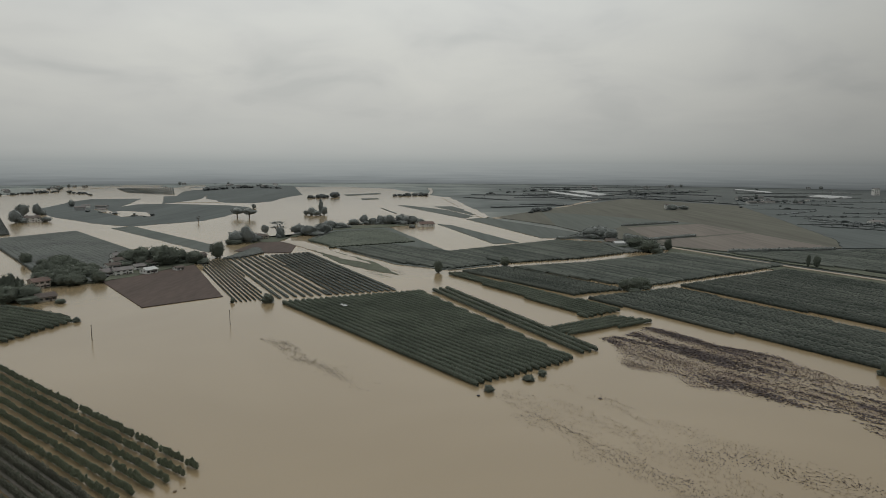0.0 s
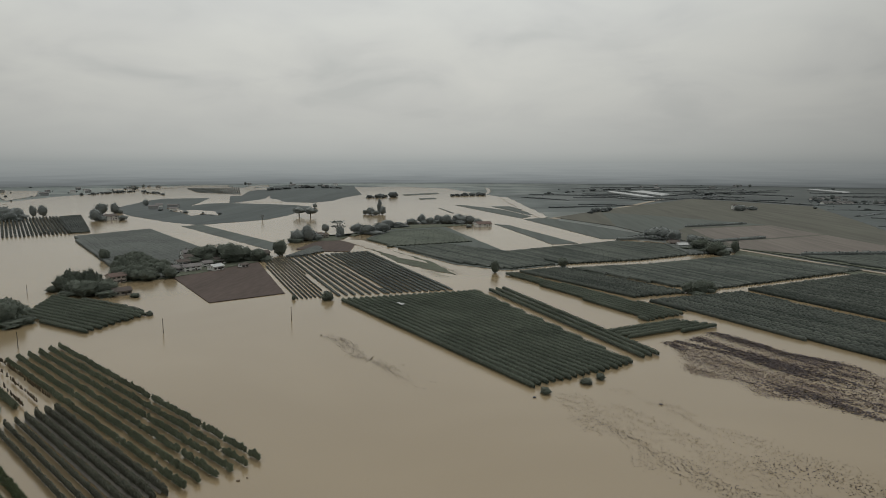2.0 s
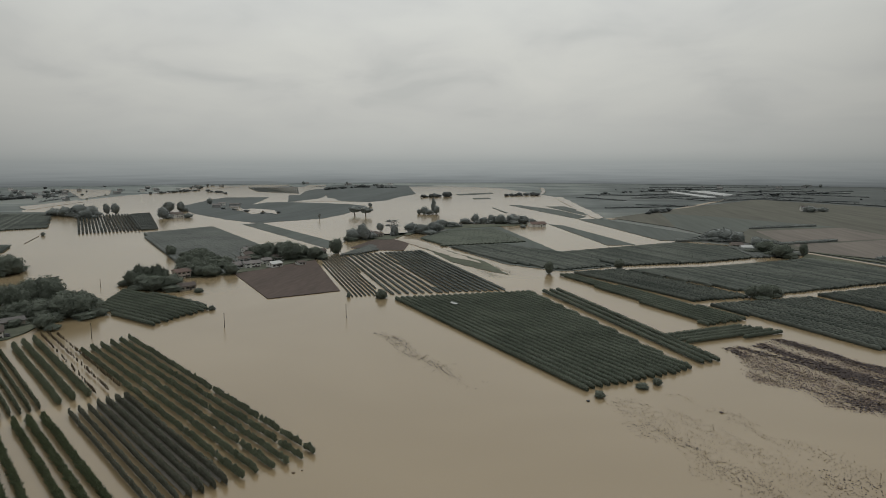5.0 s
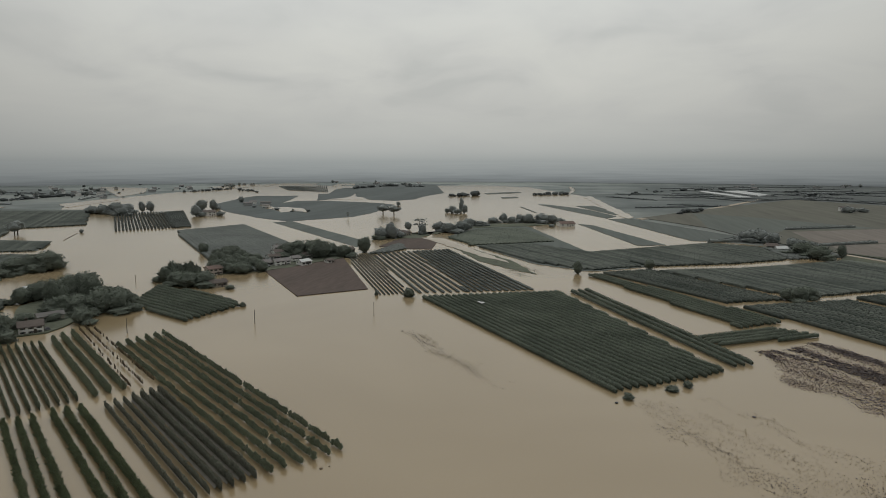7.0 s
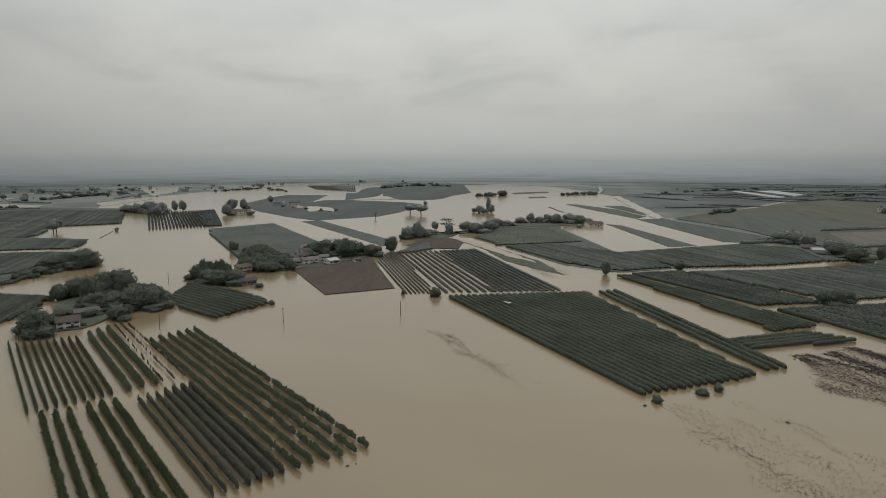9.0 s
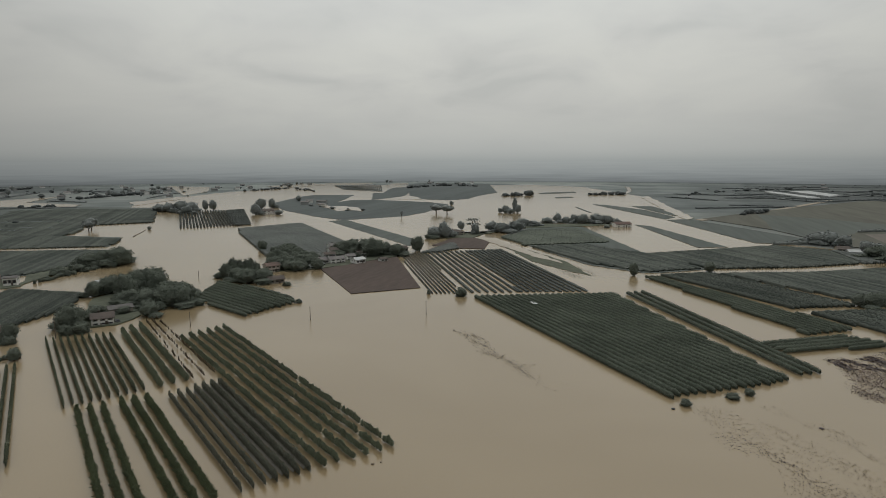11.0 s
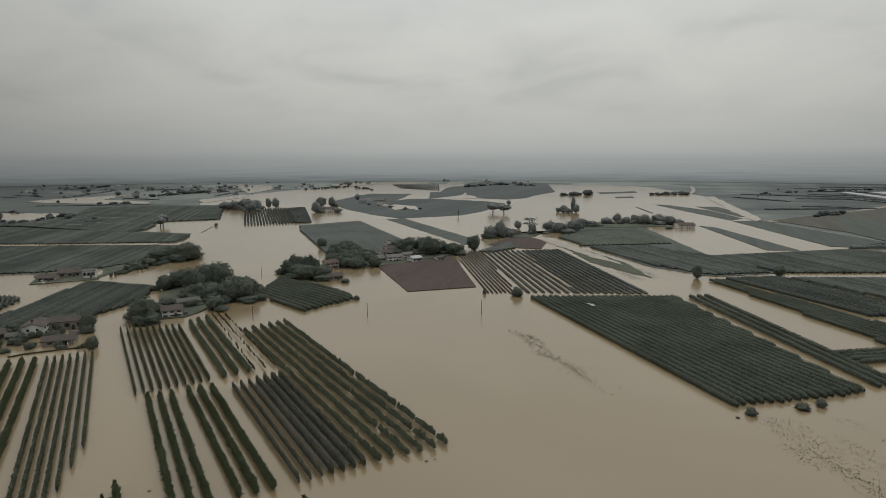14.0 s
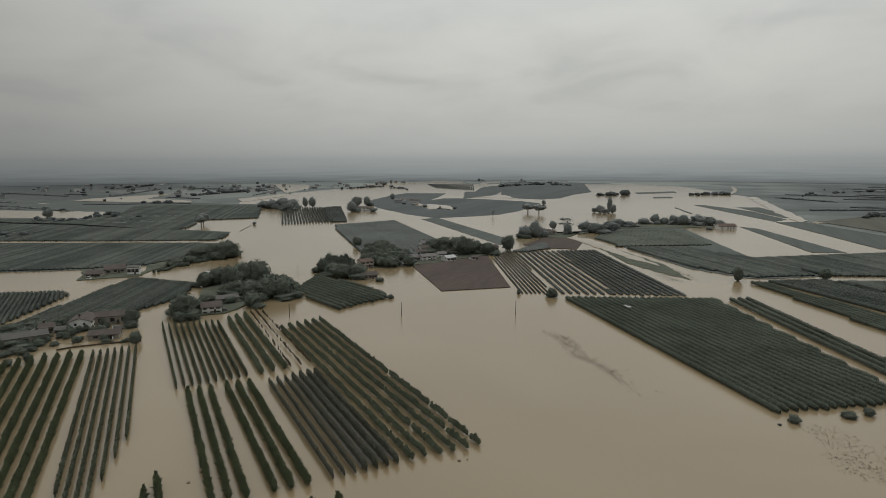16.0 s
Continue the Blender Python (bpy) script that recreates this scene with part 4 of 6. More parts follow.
for name, poly, az, leafage in (
    ("orchard_plot", [(11.5, 391.3), (41.7, 407.8), (98.9, 338.4), (106.5, 337.9), (75.3, 323.7), (69.1, 320.7)], 141, LEAF_DUSK),
    ("orchard_plot", [(1.8, 479.6), (104.3, 557.2), (139.4, 542.3), (143.6, 478.6), (103.9, 451.2), (44.3, 425.9)], 148, LEAF_DUSK),
    ("orchard_plot", [(140.5, 542.3), (192.2, 509.7), (186.5, 499.3), (144.5, 478.6)], 148, LEAF_MID),
    ("orchard_plot", [(46.3, 408.0), (100.5, 429.1), (137.8, 451.8), (182.1, 480.1), (237.5, 420.1), (142.8, 362.2), (108.7, 341.1), (103.1, 350.7)], 147.5, LEAF_DUSK),
    ("orchard_plot", [(75.7, 312.6), (131.4, 339.3), (189.4, 237.6), (158.1, 196.4)], 147.5, LEAF_DUSK),
    ("orchard_plot", [(138.5, 347.7), (228.4, 402.5), (265.1, 336.6), (197.0, 247.2)], 150, LEAF_DUSK),
    ("orchard_plot", [(-327.1, 239.0), (-280.7, 244.1), (-258.4, 216.8), (-253.7, 187.2), (-261.0, 170.9), (-260.2, 130.5), (-274.3, 137.9)], 150, LEAF_DUSK),
    ("orchard_plot", [(-380.9, 151.8), (-352.2, 179.2), (-326.6, 196.3), (-316.3, 193.3), (-283.8, 142.9), (-262.3, 102.1)], 125, LEAF_DUSK),
    ("orchard_plot", [(-400.2, 536.1), (-368.1, 606.8), (-223.0, 453.0), (-201.1, 352.5), (-223.4, 341.8), (-263.5, 387.7)], 137, LEAF_MID),
    ("orchard_plot", [(-110.0, 526.4), (-85.1, 495.5), (-45.5, 519.1), (0.5, 482.8), (40.3, 425.7), (6.1, 401.5), (-33.5, 425.8)], 143, LEAF_DUSK),
    ("orchard_plot", [(-864.9, 353.7), (-768.0, 398.5), (-671.4, 422.8), (-511.5, 424.4), (-540.6, 471.1), (-580.9, 516.4), (-538.7, 567.9), (-670.0, 716.0), (-780.2, 693.2), (-849.8, 635.2), (-742.8, 531.6), (-707.0, 455.8), (-906.9, 371.3)], 143, LEAF_DUSK),
    ("orchard_plot", [(-841.5, 344.0), (-740.7, 384.1), (-648.2, 407.9), (-516.5, 428.5), (-447.5, 432.9), (-419.7, 391.6), (-497.1, 346.7), (-662.0, 269.0)], 143, LEAF_DUSK),
    ("orchard_plot", [(-120.9, 549.4), (-106.5, 621.9), (-62.0, 640.7), (-25.3, 541.4), (-90.9, 502.0)], 143, LEAF_GREEN),
    ("orchard_plot", [(227.8, 481.7), (321.5, 494.6), (388.7, 510.4), (296.8, 387.3), (251.1, 435.2)], 147, LEAF_DUSK),
    ("orchard_plot", [(-159.1, 435.3), (-154.7, 499.5), (-138.5, 470.3), (-146.9, 446.1)], 146, LEAF_MID),
    ("orchard_plot", [(-634.9, 257.7), (-417.3, 368.2), (-390.0, 373.4), (-364.0, 315.3), (-362.0, 275.7), (-385.6, 247.6), (-465.9, 187.1)], 148, LEAF_DUSK),
):
    near = np.hypot(*np.mean(poly, axis=0)) < 420
    pitch = 2.8 if near else 3.4 if az != 143 else 4.0
    tight = near and poly[0][0] < -200
    pitch = 2.1 if tight else pitch
    orchard_stuff(name, clip_rows(poly, az, pitch), 2.1 if near else 1.5, pitch * (0.74 if near and not tight else 0.98 if tight else 1.04), leafage, "dark green orchard rows on wet ground", low=0.1, step=0.9 if near else 2.4, leaves=14 if near else 3.6, leaf=0.26 if near else 0.34, bumpy=0.34 if near and not tight else 0.26 if near else 0.04, trough=0.0 if near else 0.07)
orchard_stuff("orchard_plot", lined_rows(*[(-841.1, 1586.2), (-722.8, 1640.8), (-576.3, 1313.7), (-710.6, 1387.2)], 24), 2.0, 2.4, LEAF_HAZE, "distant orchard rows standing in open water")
open_far = lined_rows(*[(-603.1, 687.2), (-566.0, 731.0), (-424.0, 564.0), (-462.6, 526.1)], 17)
orchard_stuff("orchard_plot", lined_rows(*[(-563.0, 734.0), (-552.0, 756.0), (-413.8, 578.0), (-423.0, 567.0)], 9), 2.2, 3.2, LEAF_MID, "dense orchard block beside the open rows")
orchard_stuff("orchard_plot", open_far, 2.8, 1.6, LEAF_MID, "evenly spaced orchard rows standing in open water")


# ---------------------------------------------------------------- trees
def core_arrays(rx, rz, cz, lumps=0.3, sub=3, pointed=False):
    """A closed lumpy mass of foliage round (0, 0, cz)."""
    bm = bmesh.new()
    bmesh.ops.create_icosphere(bm, subdivisions=sub, radius=1.0)
    off = Vector([random.uniform(-20, 20) for _ in range(3)])
    for v in bm.verts:
        u = v.co.copy()
        s = 1 + lumps * (noise.noise(u * 1.5 + off) + 0.9 * noise.noise(u * 3.1 + off) + 0.6 * noise.noise(u * 7.0 + off))
        narrow = (1.2 - 0.6 * (u.z + 1) / 2) if pointed else 1.0
        v.co = Vector((u.x * s * rx * narrow, u.y * s * rx * narrow, max(0.02, cz + u.z * s * rz)))
    bm.verts.index_update()
    v = np.array([x.co[:] for x in bm.verts])
    f = np.array([[x.index for x in face.verts] for face in bm.faces])
    bm.free()
    return v, f


def crown_arrays(kind, thin=False):
    """A crown one metre high and wide on z = 0: a lumpy mass with leaf clusters all over it."""
    sub = 2 if thin else 3
    if kind == "sparse":
        tiers = []
        for k in range(7):
            a, q = k * 0.9 + random.uniform(-0.4, 0.4), random.uniform(0.05, 0.33)
            d = rng.normal(size=(42, 3)) * np.array([0.09, 0.09, 0.028])
            tiers.append(d + np.array([math.cos(a) * q, math.sin(a) * q, random.uniform(0.5, 0.95) - q * 0.3]))
        pts = np.concatenate(tiers)
        return leaf_arrays(pts, 0.06, facing=np.tile((0.0, 0.0, 1.0), (len(pts), 1)))
    if kind == "umbrella":
        core = core_arrays(0.5, 0.27, 0.66, 0.6, sub)
    elif kind == "cone":
        core = core_arrays(0.42, 0.48, 0.5, 0.4, sub, True)
    elif kind == "bush":
        core = core_arrays(0.4, 0.42, 0.36, 0.5, sub)
    else:
        core = core_arrays(0.46, 0.47, 0.52, 0.42, sub)
    v, f = core
    core = (v * np.array([0.9, 0.9, 0.95]), f)
    n = 260 if thin else 1500
    pick = rng.integers(0, len(f), n)
    w = rng.dirichlet((1, 1, 1), n)
    pts = (v[f[pick]] * w[:, :, None]).sum(1)
    out = pts - np.array([0, 0, 0.4])
    out /= np.linalg.norm(out, axis=1)[:, None] + 1e-9
    pts = pts + out * rng.uniform(-0.06, 0.08 if kind == "bush" else 0.06, (n, 1)) * (0.5 + (rng.integers(0, 2, (n, 1))))
    pts[:, 2] = np.maximum(pts[:, 2], 0.03)
    out[:, 2] += 0.3
    return join_arrays([core, leaf_arrays(pts, 0.085 if thin else 0.05, jitter=0.6, facing=out)])


def trunk_arrays(top=0.62, limbs=5, r=0.035):
    pieces = []

    def tube(a, b, ra, rb):
        a, b = np.array(a, float), np.array(b, float)
        d = b - a
        s = np.cross(d, (0.3, 0.5, 0.1))
        s /= np.linalg.norm(s)
        u = np.cross(d, s)
        u /= np.linalg.norm(u)
        ang = np.arange(6) * np.pi / 3
        c = np.cos(ang)[:, None] * s + np.sin(ang)[:, None] * u
        v = np.vstack([a + c * ra, b + c * rb])
        f = [[k, (k + 1) % 6, 6 + (k + 1) % 6] for k in range(6)] + [[k, 6 + (k + 1) % 6, 6 + k] for k in range(6)]
        pieces.append((v, np.array(f)))

    tube((0, 0, -0.05), (0.01, 0, 0.25), r * 1.2, r)
    tube((0.01, 0, 0.25), (0, 0.01, top), r, r * 0.4)
    for k in range(limbs):
        a = k * 6.28 / limbs + random.uniform(-0.4, 0.4)
        z = random.uniform(0.22, 0.42)
        tube((0, 0, z), (math.cos(a) * 0.26, math.sin(a) * 0.26, z + random.uniform(0.2, 0.4)), r * 0.5, r * 0.15)
    return join_arrays(pieces)


# each kind has a near crown and a haze-lightened far crown
CROWNS = {(kind, far): [tri_mesh("crown", *crown_arrays(kind, far), LEAF_HAZE_PALE if far else LEAF_DARK) for _ in range(n)] for kind, n in (("round", 5), ("cone", 3), ("sparse", 3), ("bush", 4), ("umbrella", 3)) for far in (False, True)}
TRUNKS = [tri_mesh("trunk", *trunk_arrays(), BARK) for _ in range(4)]
LABELS = {"umbrella": "broad flat-topped tree standing in open flood water", "round": "dark leafy tree standing by the flood", "cone": "slim dark conifer beside the houses", "sparse": "thin-leaved tree standing in flood water", "bush": "low dark bush at the water's edge"}


def tree(x, y, h, w, kind="round", label="", z=0.0):
    if kind == "round" and not label:
        w *= 1.06
        for _ in range(2):
            a = random.uniform(0, 6.28)
            tree(x + math.cos(a) * w * 0.55, y + math.sin(a) * w * 0.55, h * random.uniform(0.35, 0.6), w * random.uniform(0.7, 1.0), "bush", "dark undergrowth beneath the trees")
    if kind == "lone":
        kind, label = "round", "dark leafy tree standing alone in the flood"
    ob = tagged(empty("bush" if kind == "bush" else "tree", x, y, z, random.uniform(0, 360), (w, w, h)), label or LABELS[kind], "bush" if kind == "bush" else "tree")
    # beyond 560 m the crown with haze painted into its leaves is taken
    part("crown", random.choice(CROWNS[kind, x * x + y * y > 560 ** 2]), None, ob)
    part("trunk", random.choice(TRUNKS), None, ob)
    return ob


for spec in (
    (-166.6, 446.8, 11.6, 10.6, "lone"), (-206.0, 411.7, 12.2, 17.2,), (-189.3, 413.4, 13.3, 17.9,), (-184.2, 425.2, 8.7, 10.4,), (-173.2, 421.1, 8.6, 11.0,), (-201.9, 420.1, 9.2, 11.3,), (-221.3, 424.2, 8.1, 11.6,),
    (-235.7, 310.2, 11.6, 10.1, "cone"), (-232.2, 312.0, 10.5, 8.6, "cone"), (-230.1, 315.2, 10.2, 8.7, "cone"), (-227.5, 316.4, 11.0, 8.0, "cone"), (-224.5, 317.8, 9.1, 7.2, "cone"), (-237.4, 307.2, 8.7, 8.6,), (-216.2, 296.6, 8.6, 12.3,), (-210.0, 303.6, 7.7, 11.7,), (-227.6, 303.4, 7.1, 10.5,), (-190.0, 297.6, 2.7, 5.3, "bush"),
    (-254.0, 254.1, 12.7, 10.9,), (-248.5, 260.4, 13.4, 13.0,), (-236.8, 257.2, 7.7, 8.9,), (-226.4, 255.5, 7.9, 10.6,), (-251.7, 243.3, 13.2, 10.6,), (-268.8, 250.6, 9.2, 9.7,), (-270.1, 241.2, 8.3, 8.2,),
    (-228.9, 234.5, 8.1, 10.5,), (-219.1, 236.3, 10.4, 12.7,), (-213.4, 241.5, 10.0, 11.5,), (-239.6, 235.3, 7.3, 9.9,), (-224.9, 188.4, 10.9, 11.2,), (-221.1, 182.6, 5.3, 7.0, "bush"), (-232.5, 201.1, 4.8, 7.1,), (-239.4, 214.7, 3.7, 6.5,), (-227.4, 217.8, 3.6, 6.4,), (-212.0, 217.9, 6.4, 8.2,),
    (-209.9, 152.4, 4.5, 4.4, "lone"), (-233.5, 168.3, 7.6, 5.8,), (-214.3, 152.0, 2.0, 2.0, "bush"), (-214.5, 150.2, 1.6, 1.8, "bush"), (-262.8, 156.1, 3.7, 5.9, "bush"), (-268.8, 148.2, 3.4, 8.7, "bush"), (-248.8, 129.4, 3.5, 10.0,), (-274.9, 151.3, 3.2, 5.9,), (-266.6, 159.5, 3.3, 5.0,), (-254.1, 176.5, 3.7, 6.2,), (-259.5, 173.9, 2.9, 5.2,), (-234.9, 136.2, 2.0, 3.5, "bush"), (-233.9, 145.8, 1.6, 3.1, "bush"), (-220.5, 147.3, 2.0, 3.1, "bush"), (-257.1, 137.2, 3.2, 5.4,), (-269.3, 138.4, 3.8, 6.1,), (-255.3, 127.9, 4.4, 8.7,),
    (-338.5, 324.5, 11.6, 15.7,), (-346.8, 320.6, 10.0, 13.2,), (-353.7, 314.4, 8.3, 14.0,), (-360.3, 351.6, 6.7, 8.0, "bush"), (-345.3, 296.4, 5.9, 10.2, "bush"), (-345.3, 283.7, 5.8, 11.5, "bush"),
    (-486.9, 508.4, 4.4, 5.0, "bush"), (-600.7, 735.6, 15.4, 8.6, "lone"), (-591.3, 739.8, 15.4, 11.1, "lone"), (-538.5, 484.5, 12.5, 14.3, "umbrella"), (-526.0, 470.0, 12.0, 12.0, "umbrella"), (-784.0, 462.0, 12.0, 13.0, "lone"), (-632.7, 697.0, 12.6, 18.4,), (-617.3, 704.0, 15.0, 20.1,), (-610.6, 718.9, 13.5, 17.0,), (-652.1, 700.2, 10.2, 18.7,), (-588.5, 682.9, 11.3, 14.6,),
    (-541.6, 787.4, 15.7, 17.5,), (-533.8, 804.0, 13.3, 12.4,), (-487.9, 696.8, 13.2, 14.0,), (-461.5, 708.7, 7.8, 14.0, "bush"), (-578.2, 952.2, 10.2, 10.3, "lone"),
    (-262.9, 780.2, 12.5, 19.0, "umbrella"), (-244.6, 770.9, 13.0, 18.0, "umbrella"), (-290.4, 940.0, 6.3, 8.1, "lone"), (-286.3, 713.7, 9.2, 7.1, "sparse"),
    (-180.4, 530.5, 10.4, 13.5,), (-172.0, 534.5, 13.5, 13.4,), (-176.5, 603.8, 8.7, 7.5, "lone"), (-157.7, 580.1, 17.6, 16.5, "sparse"), (-151.6, 567.8, 10.8, 7.5,),
    (-165.6, 830.0, 20.0, 7.7, "lone"), (-175.8, 820.2, 9.1, 13.7, "lone"), (-183.3, 819.7, 6.8, 7.6, "lone"), (-159.3, 821.2, 11.4, 8.4, "lone"), (-167.3, 811.8, 6.8, 13.5, "lone"),
    (-142.4, 602.2, 9.6, 14.6,), (-129.3, 593.1, 10.0, 17.7,), (-117.4, 603.4, 11.3, 18.0,), (-121.6, 656.6, 8.6, 15.9,), (-109.5, 657.2, 6.1, 13.4,), (-91.6, 708.2, 9.9, 9.9,), (-100.8, 694.5, 6.5, 12.9,), (-81.0, 702.1, 7.2, 10.4,), (-71.9, 709.3, 9.9, 9.9,), (-61.5, 703.1, 11.1, 11.8,), (-46.3, 710.7, 11.2, 17.2,), (-34.5, 711.3, 8.6, 13.2,), (-25.7, 705.1, 6.6, 9.2,), (-33.6, 667.0, 3.7, 8.7, "bush"),
    (142.6, 586.9, 10.4, 15.3,), (150.8, 582.7, 10.3, 15.2,), (158.1, 569.8, 9.6, 12.7,), (166.8, 545.5, 8.2, 9.2,), (161.8, 508.5, 9.5, 14.2,), (167.1, 488.8, 9.6, 13.7,), (186.0, 499.3, 9.4, 6.1, "lone"), (255.2, 420.7, 8.3, 2.8, "lone"), (258.3, 416.2, 8.6, 4.7, "lone"), (355.8, 948.1, 10.5, 22.8, "bush"), (378.6, 961.4, 8.0, 19.6, "bush"),
    (106.8, 333.8, 7.7, 8.4,), (103.0, 338.0, 5.8, 7.4,), (115.4, 345.0, 5.3, 7.5,), (43.0, 417.3, 6.0, 7.4, "lone"), (-2.7, 389.1, 7.9, 5.7, "lone"),
    (14.6, 181.6, 2.4, 3.5, "bush"), (28.3, 191.7, 1.9, 4.4, "bush"), (33.4, 196.1, 2.5, 3.2, "bush"), (-87.6, 300.9, 5.4, 6.5, "bush"), (-105.6, 300.6, 3.1, 2.4, "bush"), (-160.8, 261.6, 2.5, 3.3, "bush"), (-173.6, 268.5, 2.6, 3.2, "bush"), (-167.5, 264.9, 2.0, 2.3, "bush"),
    (149.2, 197.9, 4.8, 2.3,),
):
    tree(*spec)
random.seed(4)
for k in range(26):
    corner = [(-251.8, 128.0), (-273.2, 160.5), (-252.2, 182.0), (-221.4, 151.1)]
    u, v = random.random(), random.random()
    a = (np.array(corner[0]) * (1 - u) + np.array(corner[1]) * u) * (1 - v) + (np.array(corner[3]) * (1 - u) + np.array(corner[2]) * u) * v
    tree(a[0], a[1], random.uniform(1.5, 4), random.uniform(2.5, 5), "bush", "garden shrub between the farm buildings")
random.seed(5)
for k in range(46):
    u, v = random.random(), random.random()
    corner = [(-290.5, 412.8), (-248.8, 418.1), (-197.9, 349.1), (-220.3, 333.6)]
    a = np.array(corner[0]) * (1 - u) * (1 - v) + np.array(corner[1]) * u * (1 - v) + np.array(corner[2]) * u * v + np.array(corner[3]) * (1 - u) * v
    tree(a[0], a[1], random.uniform(5, 8), random.uniform(7, 10), "round", "dark leafy tree in the wood beside the village")


random.seed(6)
for k in range(34):
    u = random.random()
    a = (-332.9 - 12 * u + random.uniform(-2.5, 2.5), 255.1 + 76 * u)
    tree(a[0], a[1], random.uniform(1.4, 3.4), random.uniform(2.0, 4.5), "bush", "low dark scrub on the bank beside the drain")


random.seed(8)
for x, y in [(-237.8, 119.6), (-239.0, 123.4), (-234.2, 124.2), (-235.1, 128.3), (-240.1, 133.7), (-247.9, 129.8), (-249.1, 126.1), (-242.2, 137.5), (-224.3, 120.6), (-226.0, 114.4), (-236.2, 152.6), (-244.6, 152.2), (-236.6, 156.1), (-240.5, 161.9), (-231.6, 142.7), (-223.1, 148.5), (-244.0, 168.3), (-248.6, 179.1), (-237.1, 171.7), (-239.6, 143.9)]:
    tree(x, y, random.uniform(2.2, 4.2), random.uniform(3.0, 5.5), "bush", "dark overgrown shrub beside the farm buildings")


# ---------------------------------------------------------------- houses
def house(x, y, turn, w, h, d, wall=PLASTER, roof=TILE, pitch=0.34, label="", hip=False, floors=2, category="house", chimney=True, cols=3):
    """A farmhouse: x, y the left end of the front wall, w along it, d behind it, h the height of the eaves."""
    hs = tagged(empty("house" if category == "house" else "shed", x, y, 0, turn), label, category)
    bm = bmesh.new()
    box(bm, 0, 0, -0.6, w, d, h)
    rise = pitch * d / 2
    if not hip:
        for xx in (0.0, w):
            vs = [bm.verts.new(c) for c in ((xx, 0, h), (xx, d, h), (xx, d / 2, h + rise))]
            bm.faces.new(vs)
    part("wall", bm, wall, hs)
    bm = bmesh.new()
    o, t = 0.5, 0.2
    inset = min(d / 2, w / 2 - 0.3) if hip else 0.0
    ridge = [(-o + inset + (o if hip else 0), d / 2, h + rise), (w + o - inset - (o if hip else 0), d / 2, h + rise)]
    drop = pitch * o
    eave = [(-o, -o, h - drop), (w + o, -o, h - drop), (w + o, d + o, h - drop), (-o, d + o, h - drop)]
    lo = [bm.verts.new(c) for c in eave + ridge]
    hi = [bm.verts.new((c[0], c[1], c[2] + t)) for c in eave + ridge]
    for s in (lo, hi):
        bm.faces.new((s[0], s[1], s[5], s[4]))
        bm.faces.new((s[2], s[3], s[4], s[5]))
        if hip:
            bm.faces.new((s[1], s[2], s[5]))
            bm.faces.new((s[3], s[0], s[4]))
    edge = [0, 1, 2, 3] if hip else [0, 1, 5, 2, 3, 4]
    for a, b in zip(edge, edge[1:] + edge[:1]):
        bm.faces.new((lo[a], lo[b], hi[b], hi[a]))
    bmesh.ops.recalc_face_normals(bm, faces=bm.faces)
    rf = part("roof", bm, roof, hs)
    if chimney:
        bm = bmesh.new()
        box(bm, w * 0.3, d * 0.55, h, w * 0.3 + 0.7, d * 0.55 + 0.7, h + rise + 0.9)
        box(bm, w * 0.3 - 0.1, d * 0.55 - 0.1, h + rise + 0.9, w * 0.3 + 0.8, d * 0.55 + 0.8, h + rise + 1.05)
        part("chimney", bm, TILE, rf)
    if cols:
        fh = h / floors
        for fl in range(floors):
            for c in range(cols):
                cx = w * (c + 0.5) / cols
                z0 = fh * fl + fh * 0.35
                bm = bmesh.new()
                box(bm, cx - 0.5, -0.05, z0, cx + 0.5, 0.03, z0 + fh * 0.42)
                win = part("window", bm, PANE, hs)
                bm = bmesh.new()
                box(bm, cx - 0.95, -0.09, z0, cx - 0.53, -0.004, z0 + fh * 0.42)
                part("shutter", bm, SHUTTER, win)
                bm = bmesh.new()
                box(bm, cx + 0.53, -0.09, z0, cx + 0.95, -0.004, z0 + fh * 0.42)
                part("shutter", bm, SHUTTER, win)
        bm = bmesh.new()
        box(bm, w * 0.5 - 0.5 + w / cols * 0.5, -0.07, -0.3, w * 0.5 + 0.5 + w / cols * 0.5, 0.02, min(2.0, h * 0.7))
        part("door", bm, SHUTTER, hs)
        for yy in (d * 0.3, d * 0.7):
            for xx in (w, 0.0):
                bm = bmesh.new()
                box(bm, xx - 0.05, yy - 0.45, h * 0.6, xx + 0.05, yy + 0.45, h * 0.85)
                part("window", bm, PANE, hs)
    return hs


def gable_front(x, y, turn, w, h, d):
    """The numbers of a house that turns its gable to the front wall given."""
    a = radians(turn)
    return x + math.cos(a) * w, y + math.sin(a) * w, turn + 90, d, h, w


def tunnel(x, y, turn, w, h, d, label="white plastic greenhouse tunnel"):
    g = tagged(empty("greenhouse", x, y, 0, turn), label, "greenhouse", "greenhouses")
    bm = bmesh.new()
    n = 10
    loops = []
    for xx in (0.0, w):
        loops.append([bm.verts.new((xx, d / 2 - math.cos(math.pi * k / n) * d / 2, math.sin(math.pi * k / n) * h)) for k in range(n + 1)])
    for k in range(n):
        bm.faces.new((loops[0][k], loops[1][k], loops[1][k + 1], loops[0][k + 1]))
    bm.faces.new(loops[0])
    bm.faces.new(loops[1])
    part("film", bm, FILM, g)
    bm = bmesh.new()
    box(bm, -0.05, -0.08, 0, w + 0.05, 0.0, 0.3)
    part("base_rail", bm, WOOD, g)
    return g


